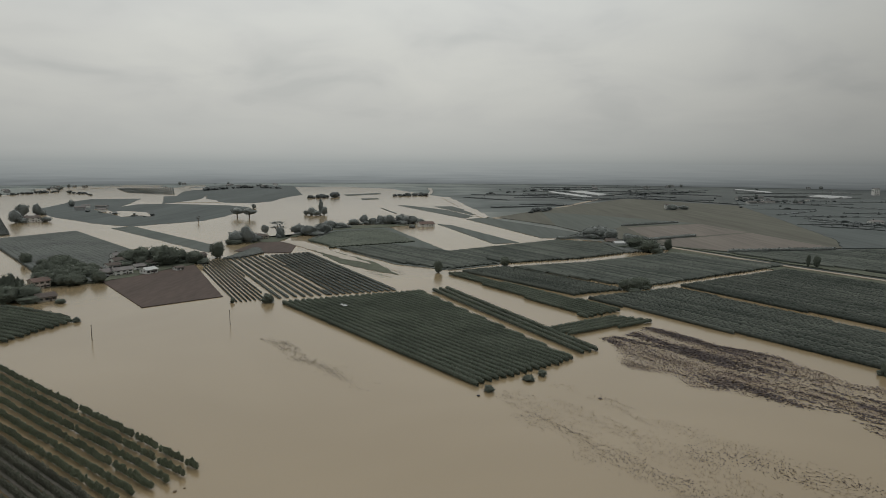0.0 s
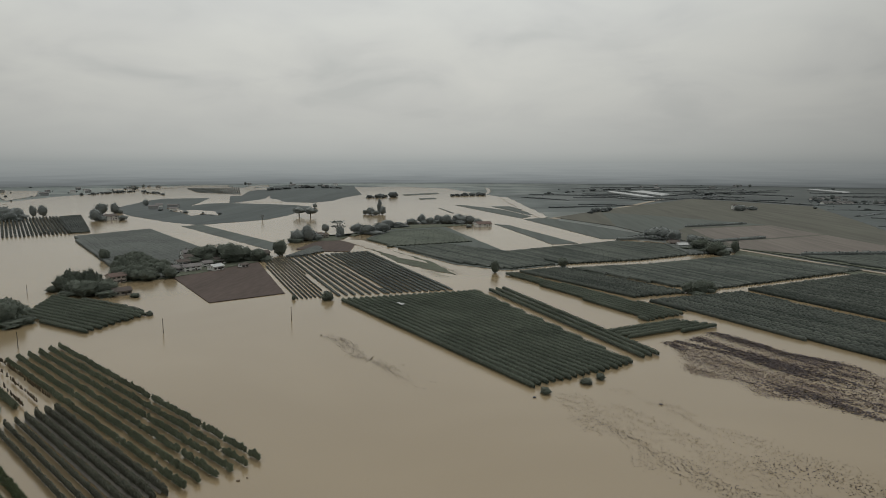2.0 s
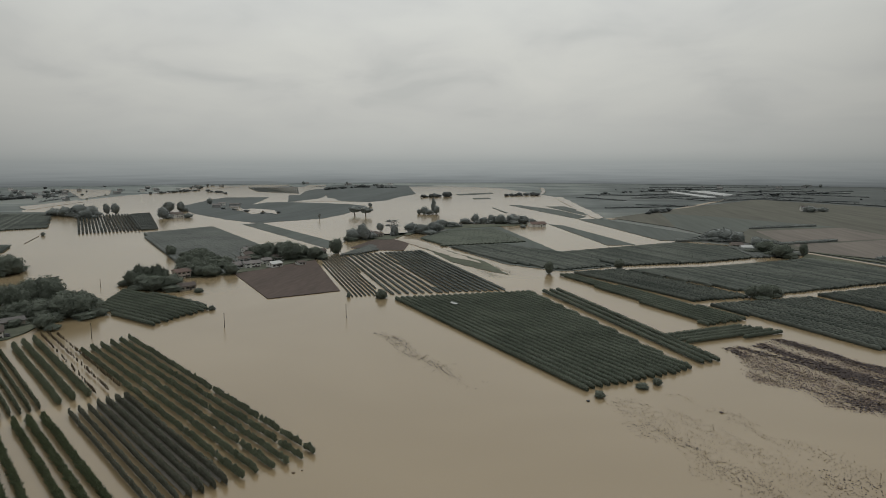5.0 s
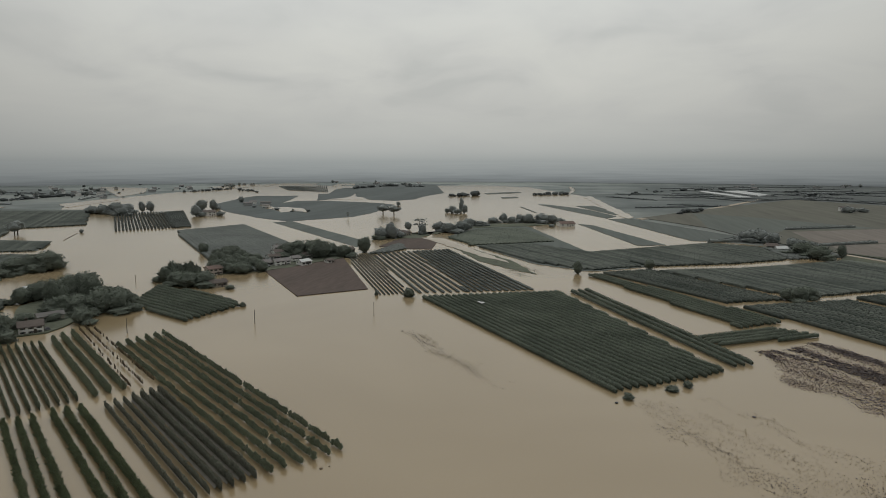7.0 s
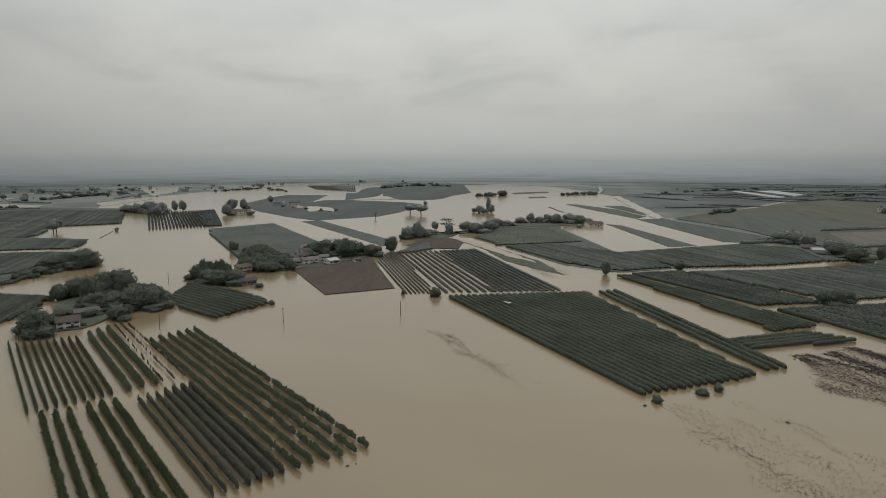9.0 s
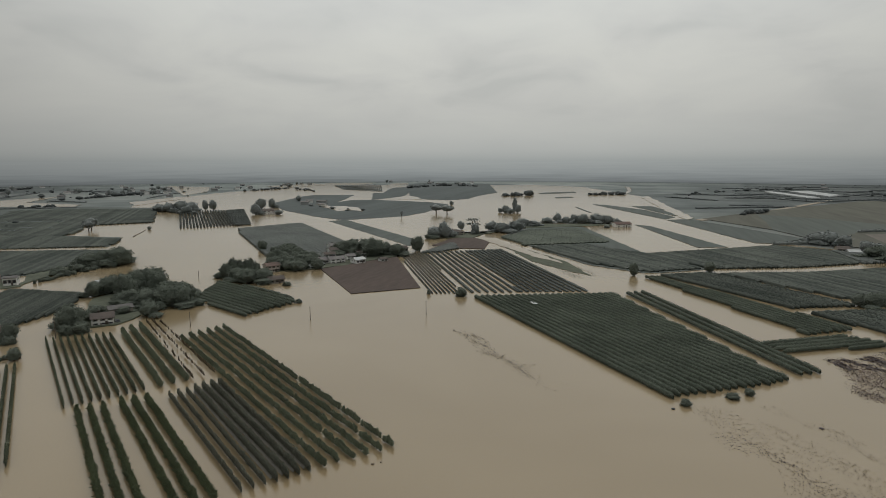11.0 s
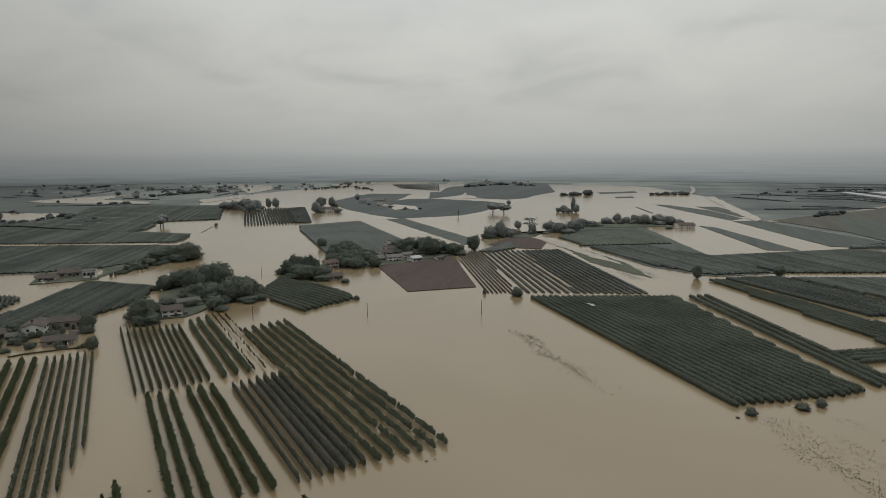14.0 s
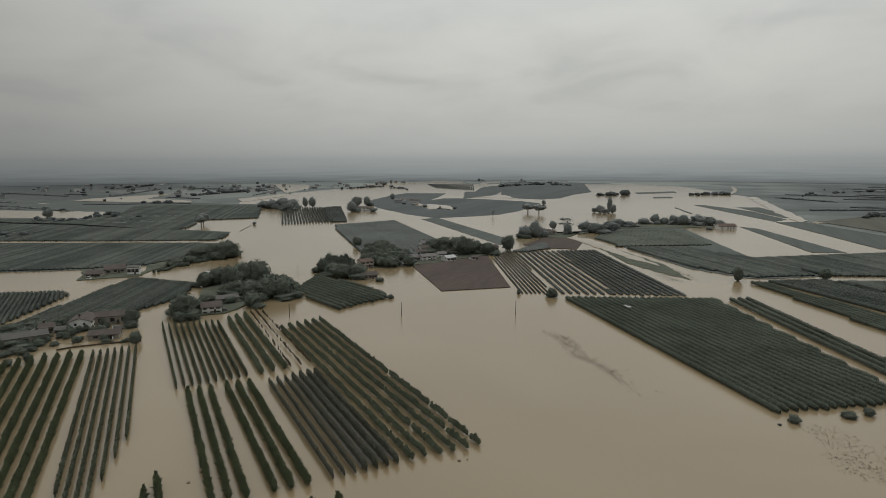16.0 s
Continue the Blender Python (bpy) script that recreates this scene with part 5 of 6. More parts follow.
house(*gable_front(-248.4, 150.5, 44, 8.1, 4.0, 12), label="white gabled farmhouse with brown tiled roof in the flood", roof=TILE)
house(-247.8, 161.4, 46, 13.3, 3.7, 8, wall=PLASTER_OCHRE, label="long ochre barn with faded brown tiled roof", floors=1, chimney=False)
house(-254.9, 142.7, 66, 5.1, 2.6, 7, wall=PLASTER_OCHRE, label="small farmhouse with dark tiled roof", floors=1)
house(-249.5, 145.3, 50, 4.0, 1.9, 5, roof=SHEET, label="small white shed beside the yard", floors=1, category="shed", chimney=False, cols=2)
house(-229.4, 146.0, 42, 11.0, 2.0, 7, wall=PLASTER_OCHRE, roof=TILE, label="low shed with brown tiled roof by the yard", floors=1, category="shed", chimney=False, cols=2)
house(-248.1, 125.1, 63, 14.4, 3.3, 9, wall=PLASTER_OCHRE, roof=SHEET, pitch=0.25, label="long low barn with weathered grey roof", floors=1, category="barn", chimney=False)
house(-221.8, 195.5, 47, 8.6, 3.2, 9, label="white farmhouse with reddish brown tiled roof by the vines", roof=TILE)
house(-229.9, 212.6, 55, 9.9, 2.8, 7, wall=PLASTER_OCHRE, roof=SHEET, pitch=0.3, label="low grey-roofed farm shed among trees", floors=1, category="shed", chimney=False, cols=2)
house(-224.2, 329.4, 56, 8.4, 4.1, 8, wall=PLASTER_PINK, roof=TILE_RED, label="pink two-storey farmhouse with red tiled roof")
house(-201.6, 297.8, 49, 8.7, 2.4, 8, wall=PLASTER_OCHRE, roof=TILE, label="dark-roofed farm building at the water's edge", floors=1, category="barn", chimney=False)
house(-221.4, 407.6, 49, 7.4, 3.5, 9, label="pale village house with tiled roof", roof=TILE)
house(-209.1, 366.6, 44, 7.8, 2.8, 8, label="white village house beside the brown field", roof=TILE_GREY, floors=1)
house(-201.3, 370.4, 52, 10.9, 3.2, 8, roof=TILE_GREY, label="white long village house with tiled roof")
house(-197.7, 388.6, 50, 6.2, 2.9, 7, label="small white village house", roof=TILE_GREY)
house(-184.5, 375.7, 63, 7.9, 2.8, 7, wall=PLASTER, roof=FILM, label="shed with pale sheet roof beside the brown field", floors=1, category="shed", chimney=False)
house(-171.9, 389.8, 54, 5.1, 2.0, 5, label="small white shed at the brown field", roof=TILE, floors=1, category="shed", chimney=False, cols=2)
house(-176.8, 432.0, 46, 8.6, 3.5, 8, wall=PLASTER_OCHRE, roof=TILE, label="farm shed beside the big tree", floors=1, category="shed", chimney=False)
house(-170.2, 549.4, 43, 14.0, 3.2, 11, wall=PLASTER_OCHRE, roof=TILE, label="old stone farmhouse standing in the flood", hip=True)
house(-24.5, 673.5, 24, 17.0, 3.1, 12, roof=TILE_RED, label="farmhouse with red tiled roof in the flood", wall=PLASTER)
house(-357.3, 228.9, 37, 8.8, 2.1, 10, wall=PLASTER_OCHRE, roof=TILE, label="low farmhouse among trees beside the drain", floors=1)
house(-356.8, 241.5, 56, 11.6, 2.8, 12, wall=PLASTER_OCHRE, roof=TILE, label="farm barn with brown roof beside the drain", floors=1, category="barn", chimney=False)
house(-342.3, 246.3, 42, 6.7, 4.6, 8, roof=SHEET, pitch=0.15, label="white flat-roofed farm building", floors=1, chimney=False)
house(-480.0, 700.3, 58, 17.0, 4.7, 12, label="pale house on the island among trees", roof=TILE)
house(145.7, 536.9, 2, 8.6, 2.5, 10, wall=PLASTER_OCHRE, roof=TILE, label="farmhouse by the track among trees", floors=1)
house(150.1, 525.8, 2, 7.9, 2.0, 8, roof=FILM, label="white-roofed shed by the track", floors=1, category="shed", chimney=False)
house(355.6, 971.8, 4, 8.3, 5.4, 9, label="old pale house on the meadow", roof=TILE)
house(1024.9, 1456.0, 6, 14.6, 14.7, 9, roof=SHEET, label="tall white farm building on the far plain", wall=PLASTER, floors=3, chimney=False)
house(554.9, 1111.2, 5, 18.3, 3.1, 10, roof=SHEET, label="low white farm building beyond the meadow", wall=PLASTER, floors=1, chimney=False)
house(581.7, 1113.4, 5, 24.8, 3.1, 10, roof=SHEET, label="long white farm building beyond the meadow", wall=PLASTER, floors=1, chimney=False)
house(509.6, 720.7, 3, 13.9, 4.0, 10, roof=TILE_GREY, label="pale farmhouse on the dark plain", wall=PLASTER, floors=2)
tunnel(-290.1, 261.2, 61, 6.3, 3.5, 6)
tunnel(-287.3, 266.5, 67, 5.6, 3.5, 6)

house(-527.6, 874.8, 20, 13, 4.5, 9, roof=TILE_GREY, wall=PLASTER_GREY, label="pale house on the flooded island", cols=0, chimney=False)
house(-542.3, 918.1, 30, 11, 4.0, 9, roof=TILE_GREY, wall=PLASTER, label="pale house on the flooded island", cols=0, chimney=False)
house(-515.9, 905.8, 10, 16, 4.0, 9, roof=SHEET, wall=PLASTER_GREY, label="grey barn on the flooded island", category="barn", cols=0, chimney=False)
house(-480.7, 850.4, 25, 10, 3.5, 8, roof=TILE_GREY, wall=PLASTER, label="white house at the island's pools", cols=0, chimney=False)
house(-230.4, 424.1, 48, 9.5, 4.6, 8, label="tall pale village house above the trees", roof=TILE_GREY)
house(-216.8, 391.0, 50, 8.0, 3.0, 7, label="white village house at the wood's edge", roof=TILE, floors=1)
house(-196.0, 402.0, 48, 7.0, 3.2, 7, label="small white village house behind the others", roof=TILE, floors=1)


def garden_wall(points, h, mat, label):
    """A low wall from point to point, with a coping a little wider than it."""
    w = tagged(empty("garden_wall", *points[0]), label, "wall")
    o = Vector((*points[0], 0))
    for a, b in zip(points, points[1:]):
        a, b = Vector((*a, 0)) - o, Vector((*b, 0)) - o
        turn = Matrix.Translation(a) @ (b - a).to_track_quat("X", "Z").to_matrix().to_4x4()
        for name, half, z0, z1 in (("panel", 0.12, -0.5, h), ("coping", 0.18, h, h + 0.08)):
            bm = bmesh.new()
            box(bm, 0, -half, z0, (b - a).length, half, z1)
            bm.transform(turn)
            part(name, bm, mat, w)


garden_wall([(-227.8, 132.6), (-225.9, 137.4), (-218.6, 146.5), (-210.0, 154.9)], 0.5, MUDDY, "low garden wall standing in the flood before the vines")
garden_wall([(-218.7, 149.0), (-236.7, 161.8), (-231.8, 166.1)], 1.2, PLASTER_GREY, "grey wall round the flooded courtyard")
garden_wall([(-253.5, 138.9), (-258.3, 139.6), (-262.0, 146.0)], 1.5, PLASTER, "white wall beside the farm track")

# ---------------------------------------------------------------- poles
def pole(x, y, h, w=0.3):
    p = tagged(empty("utility_pole", x, y), "dark wooden line pole standing in the flood", "pole", "line poles")
    bm = bmesh.new()
    bmesh.ops.create_cone(bm, cap_ends=True, segments=8, radius1=0.17, radius2=0.11, depth=h + 1, matrix=Matrix.Translation((0, 0, (h - 1) / 2)))
    part("post", bm, WOOD, p)
    bm = bmesh.new()
    box(bm, -0.3, -0.05, h - 0.4, 0.3, 0.05, h - 0.3)
    part("crossarm", bm, WOOD, p)


pole(-181.4, 208.4, 6.5, 0.5)
pole(-138.1, 233.8, 6.3, 0.5)
pole(-92.1, 258.4, 6.6, 0.5)
pole(-220.7, 177.6, 9.0, 0.5)
pole(-254.0, 301.5, 4.4, 0.7)

# ---------------------------------------------------------------- drifted weeds
def weeds(name, poly, count, size, mat, label, streak=0.35, cut=0.5, turn=0.0, flatness=0.28, scale=0.06):
    p = np.array(poly)
    lo, hi = p.min(0), p.max(0)
    d = np.array([math.sin(radians(turn)), math.cos(radians(turn))])
    e = np.array([d[1], -d[0]])
    pts = []
    tries = 0
    while len(pts) < count and tries < count * 30:
        tries += 1
        q = np.array([random.uniform(lo[0], hi[0]), random.uniform(lo[1], hi[1])])
        w = q + 7 * np.array([noise.noise((q[0] * 0.07, q[1] * 0.07, 1.0)), noise.noise((q[0] * 0.07, q[1] * 0.07, 5.0))]) + np.array([random.gauss(0, 1.2), random.gauss(0, 1.2)])
        inside = False
        for k in range(len(p)):
            a, b = p[k], p[k - 1]
            if (a[1] > w[1]) != (b[1] > w[1]) and w[0] < (b[0] - a[0]) * (w[1] - a[1]) / (b[1] - a[1]) + a[0]:
                inside = not inside
        if not inside:
            continue
        s, o = q @ d * streak, q @ e
        v = noise.noise((s * scale, o * scale, 3.0)) + 0.5 * noise.noise((s * scale * 4, o * scale * 4, 9.0))
        if v + random.uniform(-0.35, 0.35) > cut - 0.5:
            pts.append((q[0], q[1], 0.05))
    c = np.array(pts)
    v, f = leaf_arrays(c, size, 0.0, 0.6)
    base = np.repeat(c, 4, axis=0)
    v[:, 2] = np.maximum(0.015, (v[:, 2] - base[:, 2]) * flatness + size * 0.15)
    return tagged(part(name, tri_mesh(name, v, f, mat), None, None), label, "weeds", kind="stuff")


random.seed(11)
DROWNED = [(62.9, 238.2), (89.8, 257.5), (103.1, 242.1), (140.0, 184.8), (147.3, 173.5), (122.6, 142.7), (117.8, 153.9), (105.0, 170.0), (87.9, 179.3), (73.8, 198.4), (64.2, 211.3)]
weeds("drowned_crop", DROWNED, 34000, 0.27, REED_PALE, "matted mauve brown crop lying half drowned", streak=0.12, cut=0.45, turn=146, scale=0.09, flatness=0.7)
weeds("drowned_crop", DROWNED, 9500, 0.74, REED, "dark clumps of uprooted crop in the flood", streak=0.14, cut=0.77, turn=146, scale=0.14)
weeds("drowned_crop", DROWNED, 7000, 0.3, REED, "dark stalks of uprooted crop in the flood", streak=0.12, cut=0.5, turn=146, scale=0.2, flatness=0.9)
weeds("floating_debris", [(15.3, 182.0), (38.4, 188.3), (60.4, 162.8), (82.1, 140.1), (98.7, 126.5), (104.1, 109.6), (57.5, 108.2), (48.2, 121.3), (35.2, 141.7), (22.5, 159.9)], 5200, 0.23, MUD_DARK, "scattered floating plant debris on the flood", streak=0.16, cut=0.42, turn=146, scale=0.11, flatness=0.9)
weeds("floating_debris", [(20.4, 168.6), (33.5, 160.1), (44.7, 140.3), (55.4, 129.6), (64.3, 112.1), (51.8, 117.2), (43.0, 127.3), (34.8, 140.7), (24.0, 156.2)], 1300, 0.24, REED, "line of floating plant debris on the flood", streak=0.14, cut=0.4, turn=146, scale=0.12, flatness=0.9)
weeds("floating_debris", [(60.1, 146.0), (74.1, 138.8), (81.3, 134.8), (96.7, 125.5), (107.2, 118.6), (104.6, 113.5), (93.8, 120.8), (81.7, 128.9), (73.4, 132.7), (62.6, 138.7)], 800, 0.27, REED, "thin line of floating plant debris", streak=0.14, cut=0.45, turn=146, scale=0.12, flatness=0.9)
weeds("floating_debris", [(-75.0, 243.7), (-64.1, 237.4), (-45.0, 210.7), (-41.8, 204.6), (-48.8, 209.4), (-66.0, 228.1)], 460, 0.36, REED, "thin line of floating plant debris", streak=0.3, cut=0.5, turn=146, scale=0.1, flatness=0.8)
weeds("floating_debris", [(-42.8, 209.5), (-19.8, 182.5), (-23.2, 181.5), (-43.5, 203.4)], 340, 0.27, REED, "faint line of floating plant debris", streak=0.3, cut=0.4, turn=146, scale=0.1, flatness=0.8)
weeds("drowned_verge", [(-65.2, 430.9), (-43.9, 421.0), (-23.7, 379.9), (-31.4, 368.3), (-47.1, 384.1)], 500, 0.6, GRASS, "drowned green verge grass", streak=0.2, cut=0.5, turn=150, scale=0.1)

# ---------------------------------------------------------------- far farmland
POOLS = [
    [(-513.7, 897.5), (-493.7, 898.9), (-458.7, 848.9), (-457.5, 869.3), (-416.8, 851.7), (-388.0, 815.6), (-373.5, 781.7), (-394.2, 797.5), (-404.3, 788.2), (-408.6, 771.3), (-430.9, 803.9), (-468.6, 838.5)],
    [(-466.6, 1057.4), (-455.0, 1123.4), (-462.4, 1176.8), (-497.1, 1287.2), (-456.1, 1177.4), (-408.8, 1110.5), (-387.0, 1064.1)],
    [(-711.3, 1658.4), (-762.8, 1818.5), (-717.6, 1848.6), (-673.8, 1743.6), (-701.9, 1698.7), (-616.9, 1498.8), (-626.1, 1497.7)],
    [(-911.1, 1710.0), (-949.4, 1813.8), (-832.2, 1831.4), (-792.9, 1726.7)],
    [(-898.0, 1596.5), (-972.6, 1810.3), (-933.4, 1749.0), (-870.3, 1565.0)],
    [(-1075.2, 680.9), (-1110.2, 735.9), (-1110.8, 927.9), (-1010.3, 779.9), (-873.5, 770.4), (-846.8, 734.8), (-922.8, 700.9)],
    [(-1099.0, 451.5), (-963.6, 501.8), (-777.9, 554.6), (-755.2, 525.9), (-731.1, 468.0), (-837.6, 435.3), (-943.6, 386.6)],
    [(-841.6, 836.0), (-878.8, 1004.1), (-829.0, 958.6), (-773.0, 783.0)],
    [(-1295.2, 1431.4), (-1130.6, 1407.8), (-958.3, 1186.3), (-903.8, 1041.9), (-1020.1, 1160.2)],
    [(-618.5, 334.4), (-594.9, 345.5), (-564.7, 327.7), (-591.5, 319.5)],
    [(-662.0, 269.0), (-432.1, 381.5), (-423.1, 373.4), (-643.7, 261.4)],
    [(-1013.8, 1499.6), (-1008.0, 1754.5), (-910.0, 1635.4), (-891.6, 1385.3)],
    [(-1.7, 1260.5), (12.4, 1283.1), (62.7, 808.6), (53.5, 783.0), (34.0, 903.2)],
    [(-1353.7, 1874.3), (-1316.0, 1933.1), (-1252.9, 1840.0), (-1261.4, 1745.7)],
    [(-40.4, 1346.0), (-31.3, 1507.3), (-44.4, 1748.3), (-30.8, 1710.8), (-22.5, 1479.0), (-32.4, 1323.3)],
    [(-1079.8, 615.8), (-1052.9, 627.8), (-1038.2, 605.2)],
]
for k, poly in enumerate(POOLS):
    sheet("flood_pool", poly, 0.3 + 0.01 * k, WATER, "pale sheet of flood water on the far fields", "water", thick=0.2, ragged=2.5)


def greenhouse_block(poly, az, pitch=9.0):
    g = tagged(empty("greenhouse", 0, 0), "long white plastic greenhouses on the far plain", "greenhouse", "greenhouses")
    for p, q in clip_rows(poly, az, pitch):
        d = q - p
        length = float(np.hypot(*d))
        bm = bmesh.new()
        n = 8
        loops = [[bm.verts.new((xx, -math.cos(math.pi * k / n) * pitch * 0.48, 0.2 + math.sin(math.pi * k / n) * 3.2)) for k in range(n + 1)] for xx in (0.0, length)]
        for k in range(n):
            bm.faces.new((loops[0][k], loops[1][k], loops[1][k + 1], loops[0][k + 1]))
        bm.faces.new(loops[0])
        bm.faces.new(loops[1])
        t = part("tunnel", bm, FILM, g)
        t.location, t.rotation_euler = (p[0], p[1], 0), (0, 0, math.atan2(d[1], d[0]))


greenhouse_block([(251.9, 1481.3), (269.6, 1512.1), (311.4, 1290.7), (287.1, 1267.3)], 60)
greenhouse_block([(308.1, 1516.5), (350.9, 1551.5), (368.1, 1388.2), (337.5, 1337.6)], 60)
greenhouse_block([(797.7, 1686.6), (819.9, 1707.1), (828.1, 1545.3), (796.9, 1513.0)], 60)
greenhouse_block([(793.8, 1337.2), (857.5, 1401.5), (883.7, 1324.0), (806.6, 1275.0)], 55)

hedges = []
for a, b in ([(202.8, 691.5), (283.9, 735.8)], [(178.5, 597.8), (191.9, 562.8)], [(191.9, 562.8), (248.6, 596.3)], [(230.7, 488.0), (327.9, 504.7)], [(106.2, 567.6), (152.0, 591.9)]):
    hedges.append((np.array(a), np.array(b)))
orchard_stuff("hedge", hedges, 2.8, 4.0, LEAF_HAZE_PALE, "dark hedges between the fields beyond the track", leaves=5, leaf=1.0)

orchard_stuff("hedge", [(np.array(a), np.array(b)) for a, b in ([(-213.2, 288.4), (-190.5, 279.5)], [(-190.5, 279.5), (-167.0, 266.8)])], 1.6, 1.8, LEAF_DARK, "low dark hedge along the flooded orchard", leaves=14, leaf=0.5, bumpy=0.5)
random.seed(21)


def in_poly(q, poly):
    inside = False
    for k in range(len(poly)):
        a, b = poly[k], poly[k - 1]
        if (a[1] > q[1]) != (b[1] > q[1]) and q[0] < (b[0] - a[0]) * (q[1] - a[1]) / (b[1] - a[1]) + a[0]:
            inside = not inside
    return inside


LAKE = [(243.7, 280.5), (271.0, 367.5), (237.3, 424.9), (194.7, 520.3), (108.7, 580.8), (61.6, 775.4), (6.4, 1261.3), (-147.7, 1695.5), (-305.2, 1795.9), (-709.6, 1668.8), (-964.6, 1771.7), (-918.3, 1412.7), (-903.9, 1149.5), (-864.2, 987.4), (-820.3, 845.4), (-539.3, 440.5), (-849.8, 327.0)] + [(-900, 150), (-700, -900), (700, -900), (900, 150)]
MEADOWS = [(71.0, 800.6), (151.7, 933.6), (377.2, 1255.4), (441.5, 1150.5), (509.4, 1048.5), (447.0, 823.6), (372.6, 574.8), (339.6, 515.4), (322.0, 634.3), (303.0, 716.2), (153.2, 596.6), (129.4, 693.9)]
VILLAGES = [(-1102.8, 1064.9, 320, 24), (-1457.1, 1076.5, 260, 9), (613.9, 1165.2, 90, 9), (-548.9, 1680.7, 250, 12), (551.9, 1963.5, 500, 9), (-947.9, 1459.3, 160, 8), (-532.1, 1429.8, 200, 8), (1169.8, 1827.0, 250, 6), (-1286.9, 804.1, 300, 5)]
for vx, vy, spread, n in VILLAGES:
    for k in range(n):
        x, y = random.gauss(vx, spread * 0.5), random.gauss(vy, spread * 0.6)
        if in_poly((x, y), LAKE):
            continue
        house(x, y, random.choice((-34, 56)) + random.uniform(-8, 8), random.uniform(8, 15), random.uniform(3, 5.5), random.uniform(7, 10), wall=random.choice((PLASTER_GREY, PLASTER_GREY, PLASTER)), roof=random.choice((TILE_GREY, SHEET, TILE_GREY)), label="small pale house in a far village", cols=0, chimney=False)
        if k % 2:
            tree(x + random.uniform(-25, 25), y + random.uniform(-25, 25), random.uniform(7, 11), random.uniform(8, 12), "round", "tree beside a far village house")

def far_tree_arrays():
    """A low full crown over a short trunk, one metre high and wide."""
    v, f = core_arrays(0.46, 0.46, 0.48, 0.4, 2)
    pick = rng.integers(0, len(f), 30)
    pts = v[f[pick]].mean(1)
    out = pts - np.array([0, 0, 0.4])
    out /= np.linalg.norm(out, axis=1)[:, None] + 1e-9
    return join_arrays([(v, f), leaf_arrays(pts, 0.14, facing=out), stem_arrays([(0, 0)], 0.45, 0.04)])


FAR_TREES = [far_tree_arrays() for _ in range(8)]
far_pieces = []


def tree_line(points, n, h, w):
    """Trees scattered along a broken line, added to the far woods."""
    p = np.array(points)
    for _ in range(n):
        k = random.randrange(len(p) - 1)
        q = p[k] + (p[k + 1] - p[k]) * random.random()
        s = random.choice((random.uniform(0.3, 0.6), random.uniform(0.5, 0.9), random.uniform(0.7, 1.35)))
        v, f = random.choice(FAR_TREES)
        turn = random.uniform(0, 6.28)
        c, sn = math.cos(turn), math.sin(turn)
        wide = w * s * random.uniform(0.8, 1.3)
        v = np.stack([(v[:, 0] * c - v[:, 1] * sn) * wide + q[0] + random.uniform(-4, 4), (v[:, 0] * sn + v[:, 1] * c) * wide + q[1] + random.uniform(-12, 12), v[:, 2] * h * s * random.uniform(0.7, 1.1)], 1)
        far_pieces.append((v, f))


for points, n, h, w in (
    ([(-894.9, 1235.8), (-888.4, 1329.2), (-876.8, 1409.7), (-728.8, 1274.9)], 20, 8, 14), ([(-588.0, 1502.6), (-548.9, 1680.7), (-434.6, 1657.9)], 16, 9, 16), ([(-268.5, 1214.6), (-235.9, 1237.9)], 8, 9, 13), ([(-222.4, 1239.2), (-214.7, 1260.8)], 3, 11, 14),
    ([(-110.3, 1292.9), (-30.5, 1347.0)], 12, 8, 14), ([(96.4, 1384.7), (244.3, 1602.7), (349.9, 1684.9)], 10, 8, 16), ([(418.2, 1393.4), (625.2, 1522.8)], 10, 8, 16), ([(566.0, 1144.3), (669.3, 1187.3)], 9, 7, 12), ([(461.2, 698.7), (529.9, 728.5)], 9, 6, 11),
    ([(-760.0, 431.4), (-721.2, 434.5), (-703.4, 450.0)], 9, 7, 11), ([(-724.7, 470.9), (-751.8, 527.5)], 8, 6, 10), ([(-1006.5, 881.3), (-1025.3, 989.6), (-1027.8, 1096.8)], 26, 8, 15), ([(-899.8, 696.1), (-866.3, 711.1)], 6, 7, 11), ([(-1439.1, 1015.4), (-1509.8, 1168.3)], 8, 8, 16), ([(-638.2, 330.0), (-610.2, 328.8)], 5, 6, 9), ([(-698.8, 757.1), (-624.1, 737.5)], 7, 8, 12),
    ([(126.6, 878.2), (164.9, 934.6)], 7, 7, 11), ([(-514.3, 869.8), (-377.9, 780.4)], 9, 3, 7),
):
    tree_line(points, int(n * 2.4), h * 0.8, w * 0.75)

random.seed(31)
far_hedges = []
for k in range(190):
    dist = 800 * (1850 / 800) ** random.random()
    az = radians(random.uniform(-66, 42))
    p = np.array([math.sin(az) * dist, math.cos(az) * dist])
    turn = radians(random.choice((146, 56, 85, 100)) + random.uniform(-10, 10))
    q = p + np.array([math.sin(turn), math.cos(turn)]) * random.uniform(60, 330) * (0.6 + dist / 2500)
    if any(in_poly(c, z) for c in (p, q, (p + q) / 2, p * 0.7 + q * 0.3, p * 0.3 + q * 0.7) for z in (LAKE, MEADOWS, *POOLS)):
        continue
    far_hedges.append((p, q))
    if k % 4 == 0 and dist < 2000:
        tree_line([p, q], random.randint(3, 7), 5.0, 8)
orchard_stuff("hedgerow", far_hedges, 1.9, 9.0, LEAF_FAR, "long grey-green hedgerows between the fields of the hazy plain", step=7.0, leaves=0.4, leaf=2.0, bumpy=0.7)
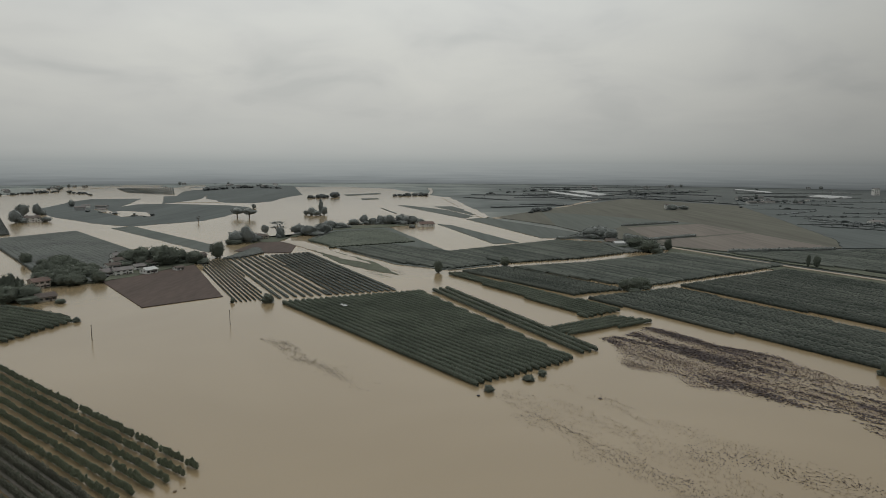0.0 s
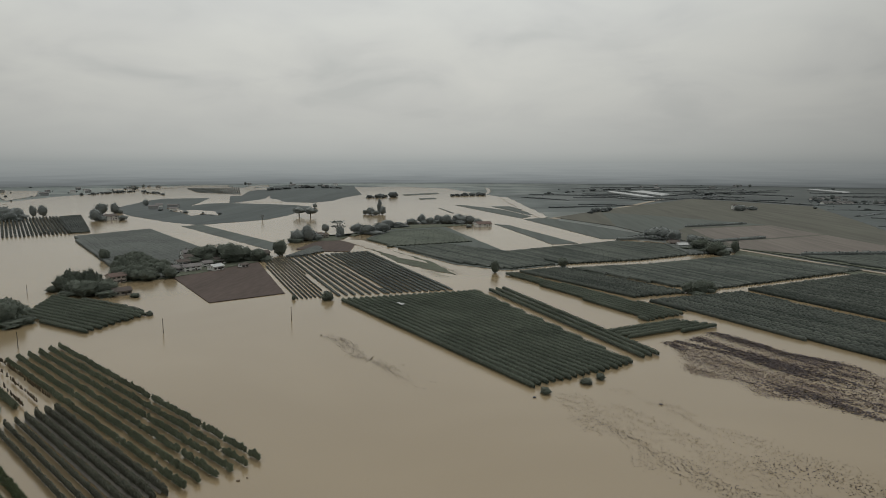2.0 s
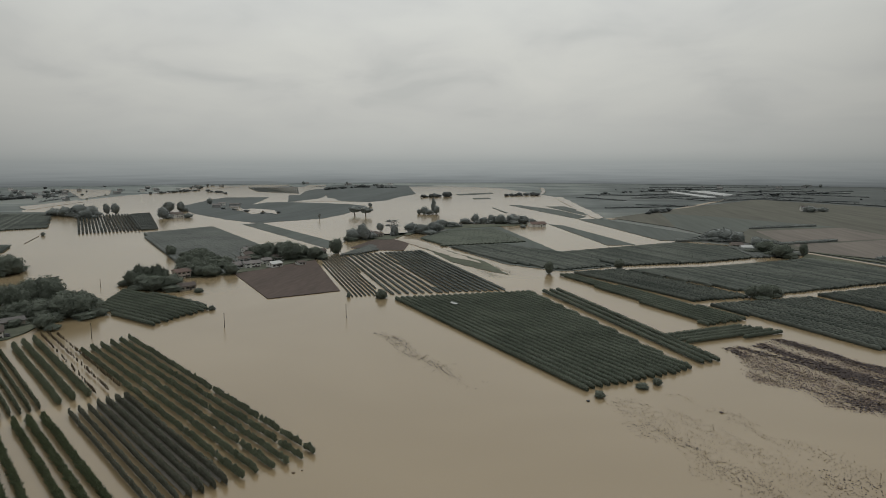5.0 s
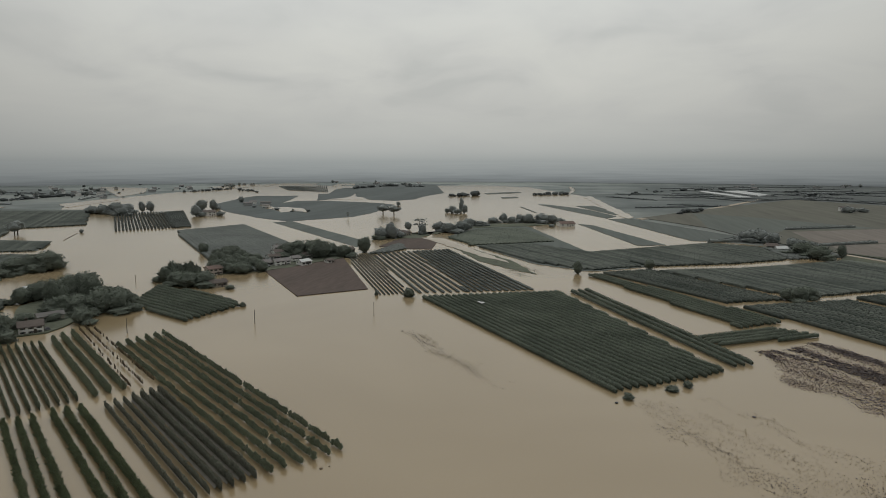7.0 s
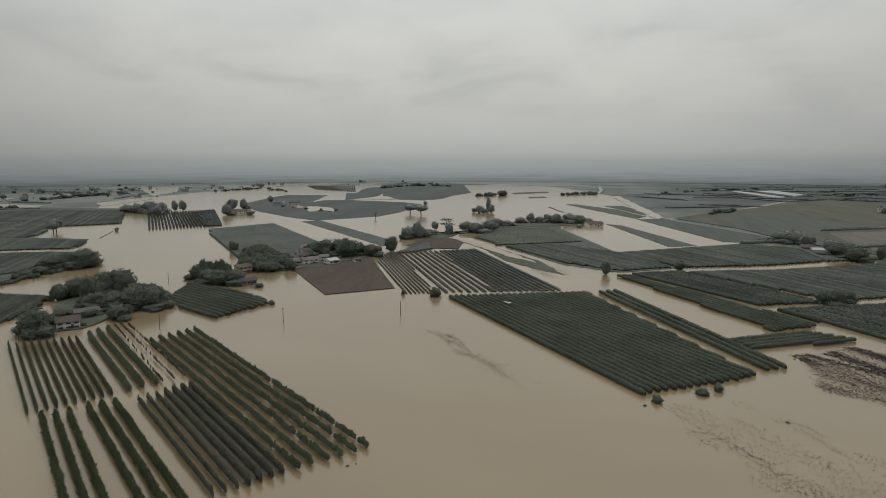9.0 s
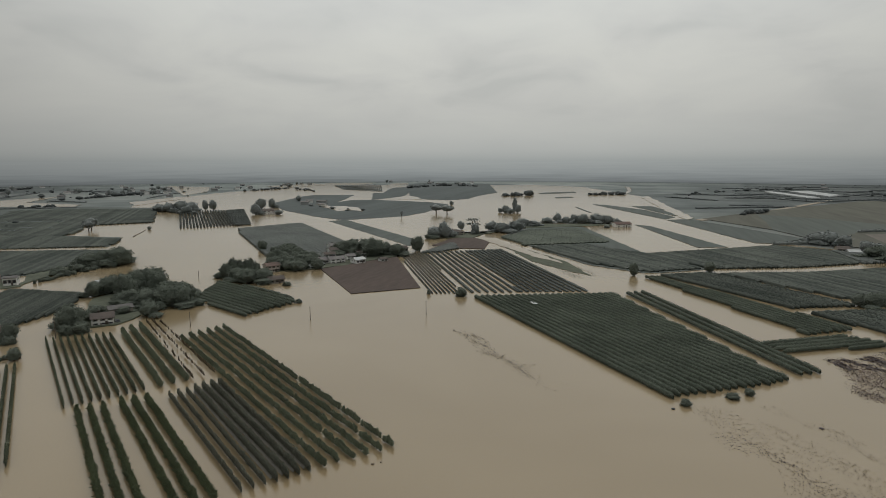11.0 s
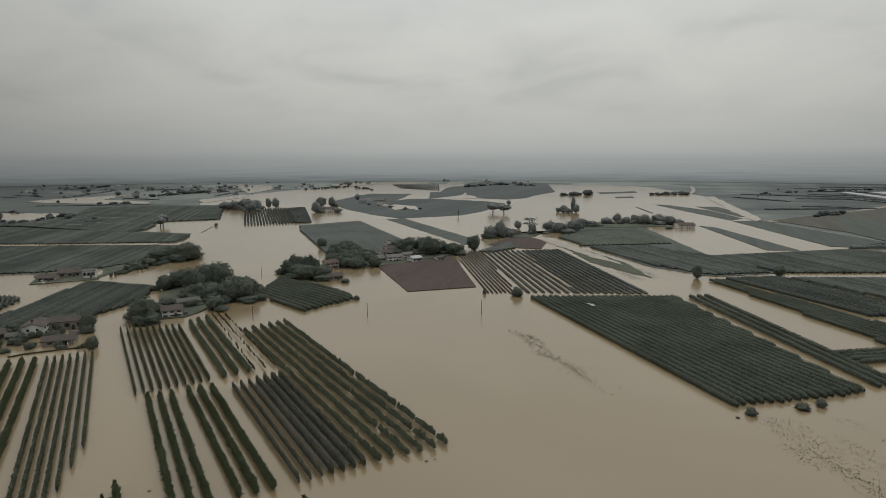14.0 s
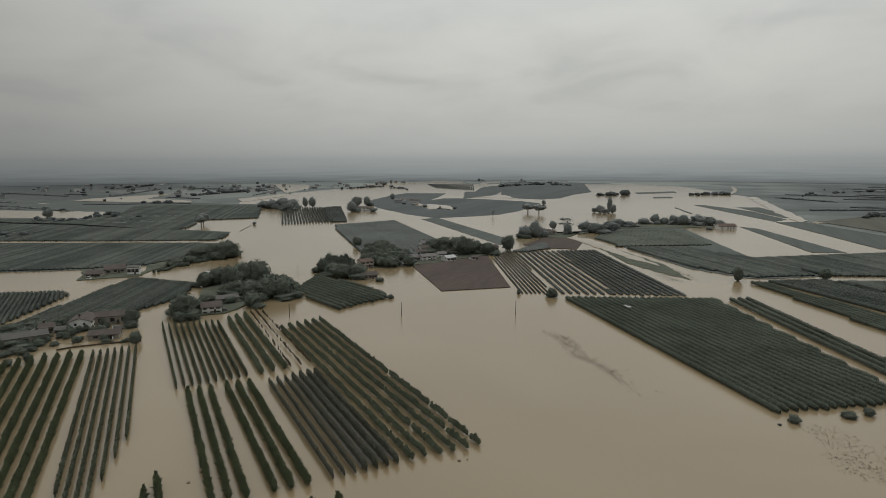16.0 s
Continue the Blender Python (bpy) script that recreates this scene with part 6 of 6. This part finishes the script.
for vx, vy, spread, n in VILLAGES:
    for k in range(int(n * 1.6)):
        q = np.array([random.gauss(vx, spread * 0.5), random.gauss(vy, spread * 0.6)])
        if not in_poly(q, LAKE):
            tree_line([q, q + 8], 1, 5.5, 8)
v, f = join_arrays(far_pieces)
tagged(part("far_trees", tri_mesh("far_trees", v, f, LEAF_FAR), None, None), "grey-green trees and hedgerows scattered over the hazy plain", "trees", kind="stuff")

# ---------------------------------------------------------------- odd things in the flood
def car(x, y, turn, mat, label):
    """A small parked car, half drowned."""
    c = tagged(empty("car", x, y, -0.15, turn), label, "car")
    bm = bmesh.new()
    for v in box(bm, -2.1, -0.85, 0.25, 2.1, 0.85, 0.85):
        v.co.x *= 0.95 if v.co.z > 0.6 else 1.0
    bmesh.ops.bevel(bm, geom=bm.edges[:], offset=0.12, segments=2, affect="EDGES")
    part("body", bm, mat, c)
    bm = bmesh.new()
    for v in box(bm, -1.3, -0.75, 0.84, 1.0, 0.75, 1.45):
        if v.co.z > 1.2:
            v.co.x *= 0.72
            v.co.y *= 0.85
    part("cabin", bm, PANE, c)
    bm = bmesh.new()
    box(bm, -0.95, -0.62, 1.452, 0.72, 0.62, 1.5)
    part("roof", bm, mat, c)
    for wx in (-1.35, 1.35):
        for wy in (-0.8, 0.8):
            bm = bmesh.new()
            bmesh.ops.create_cone(bm, cap_ends=True, segments=14, radius1=0.32, radius2=0.32, depth=0.2, matrix=Matrix.Translation((wx, wy, 0.32)) @ Matrix.Rotation(radians(90), 4, "X"))
            part("wheel", bm, RUBBER, c)


car(-217.3, 204.8, -30, RUBBER, "dark car parked by the farmhouse in the flood")
car(-351.9, 227.6, 10, PLASTER, "white car parked beside the drain")

# a torn pale net lying on the orchard
bm = bmesh.new()
for i in range(7):
    for j in range(4):
        bm.verts.new((i * 0.8 - 2.4 + random.uniform(-0.2, 0.2), j * 0.7 - 1 + random.uniform(-0.2, 0.2), 0.25 * random.random()))
bm.verts.ensure_lookup_table()
for i in range(6):
    for j in range(3):
        if random.random() > 0.2:
            bm.faces.new([bm.verts[k] for k in (i * 4 + j, i * 4 + 4 + j, i * 4 + 5 + j, i * 4 + 1 + j)])
net = part("torn_net", bm, FILM, None)
net.location, net.rotation_euler = (*(-47.5, 287.4), 2.2), (0, 0, radians(-50))
tagged(net, "torn pale net draped over the orchard rows", "net")
solid = net.modifiers.new("cloth", "SOLIDIFY")
solid.thickness = 0.03

# a fallen line of posts in the water
bm = bmesh.new()
a, b = (Vector((*q, 0.1)) for q in [(-453.2, 452.5), (-486.0, 502.3)])
bmesh.ops.create_cone(bm, cap_ends=True, segments=8, radius1=0.35, radius2=0.25, depth=(b - a).length, matrix=Matrix.Translation((a + b) / 2) @ (b - a).to_track_quat("Z", "Y").to_matrix().to_4x4())
tagged(part("fallen_trunk", bm, BARK, None), "long dark fallen trunk lying in the flood", "log")

def lump(x, y, size, mat, name, label, category, squash=0.6):
    bm = bmesh.new()
    bmesh.ops.create_icosphere(bm, subdivisions=2, radius=size)
    for v in bm.verts:
        v.co *= 1 + 0.25 * noise.noise(v.co * 2.1 / size + Vector((x, y, 0)))
        v.co.z *= squash
    ob = part(name, bm, mat, None)
    ob.location = (x, y, 0.1)
    tagged(ob, label, category)


lump(11.1, 177.8, 0.55, RUBBER, "drum", "dark floating drum beside the orchard", "drum")
lump(-57.1, 122.4, 0.4, MUD_DARK, "stump", "brown tree stump in flood water", "stump")
lump(-55.6, 123.8, 0.22, MUD_DARK, "stump", "small brown stump in flood water", "stump")
lump(-106.3, 87.2, 0.4, MUD_DARK, "drift_log", "brown drifting log on the flood", "log", 0.3)
lump(47.7, 176.0, 0.6, REED, "weed_clump", "dark clump of drifting weeds", "weeds", 0.3)
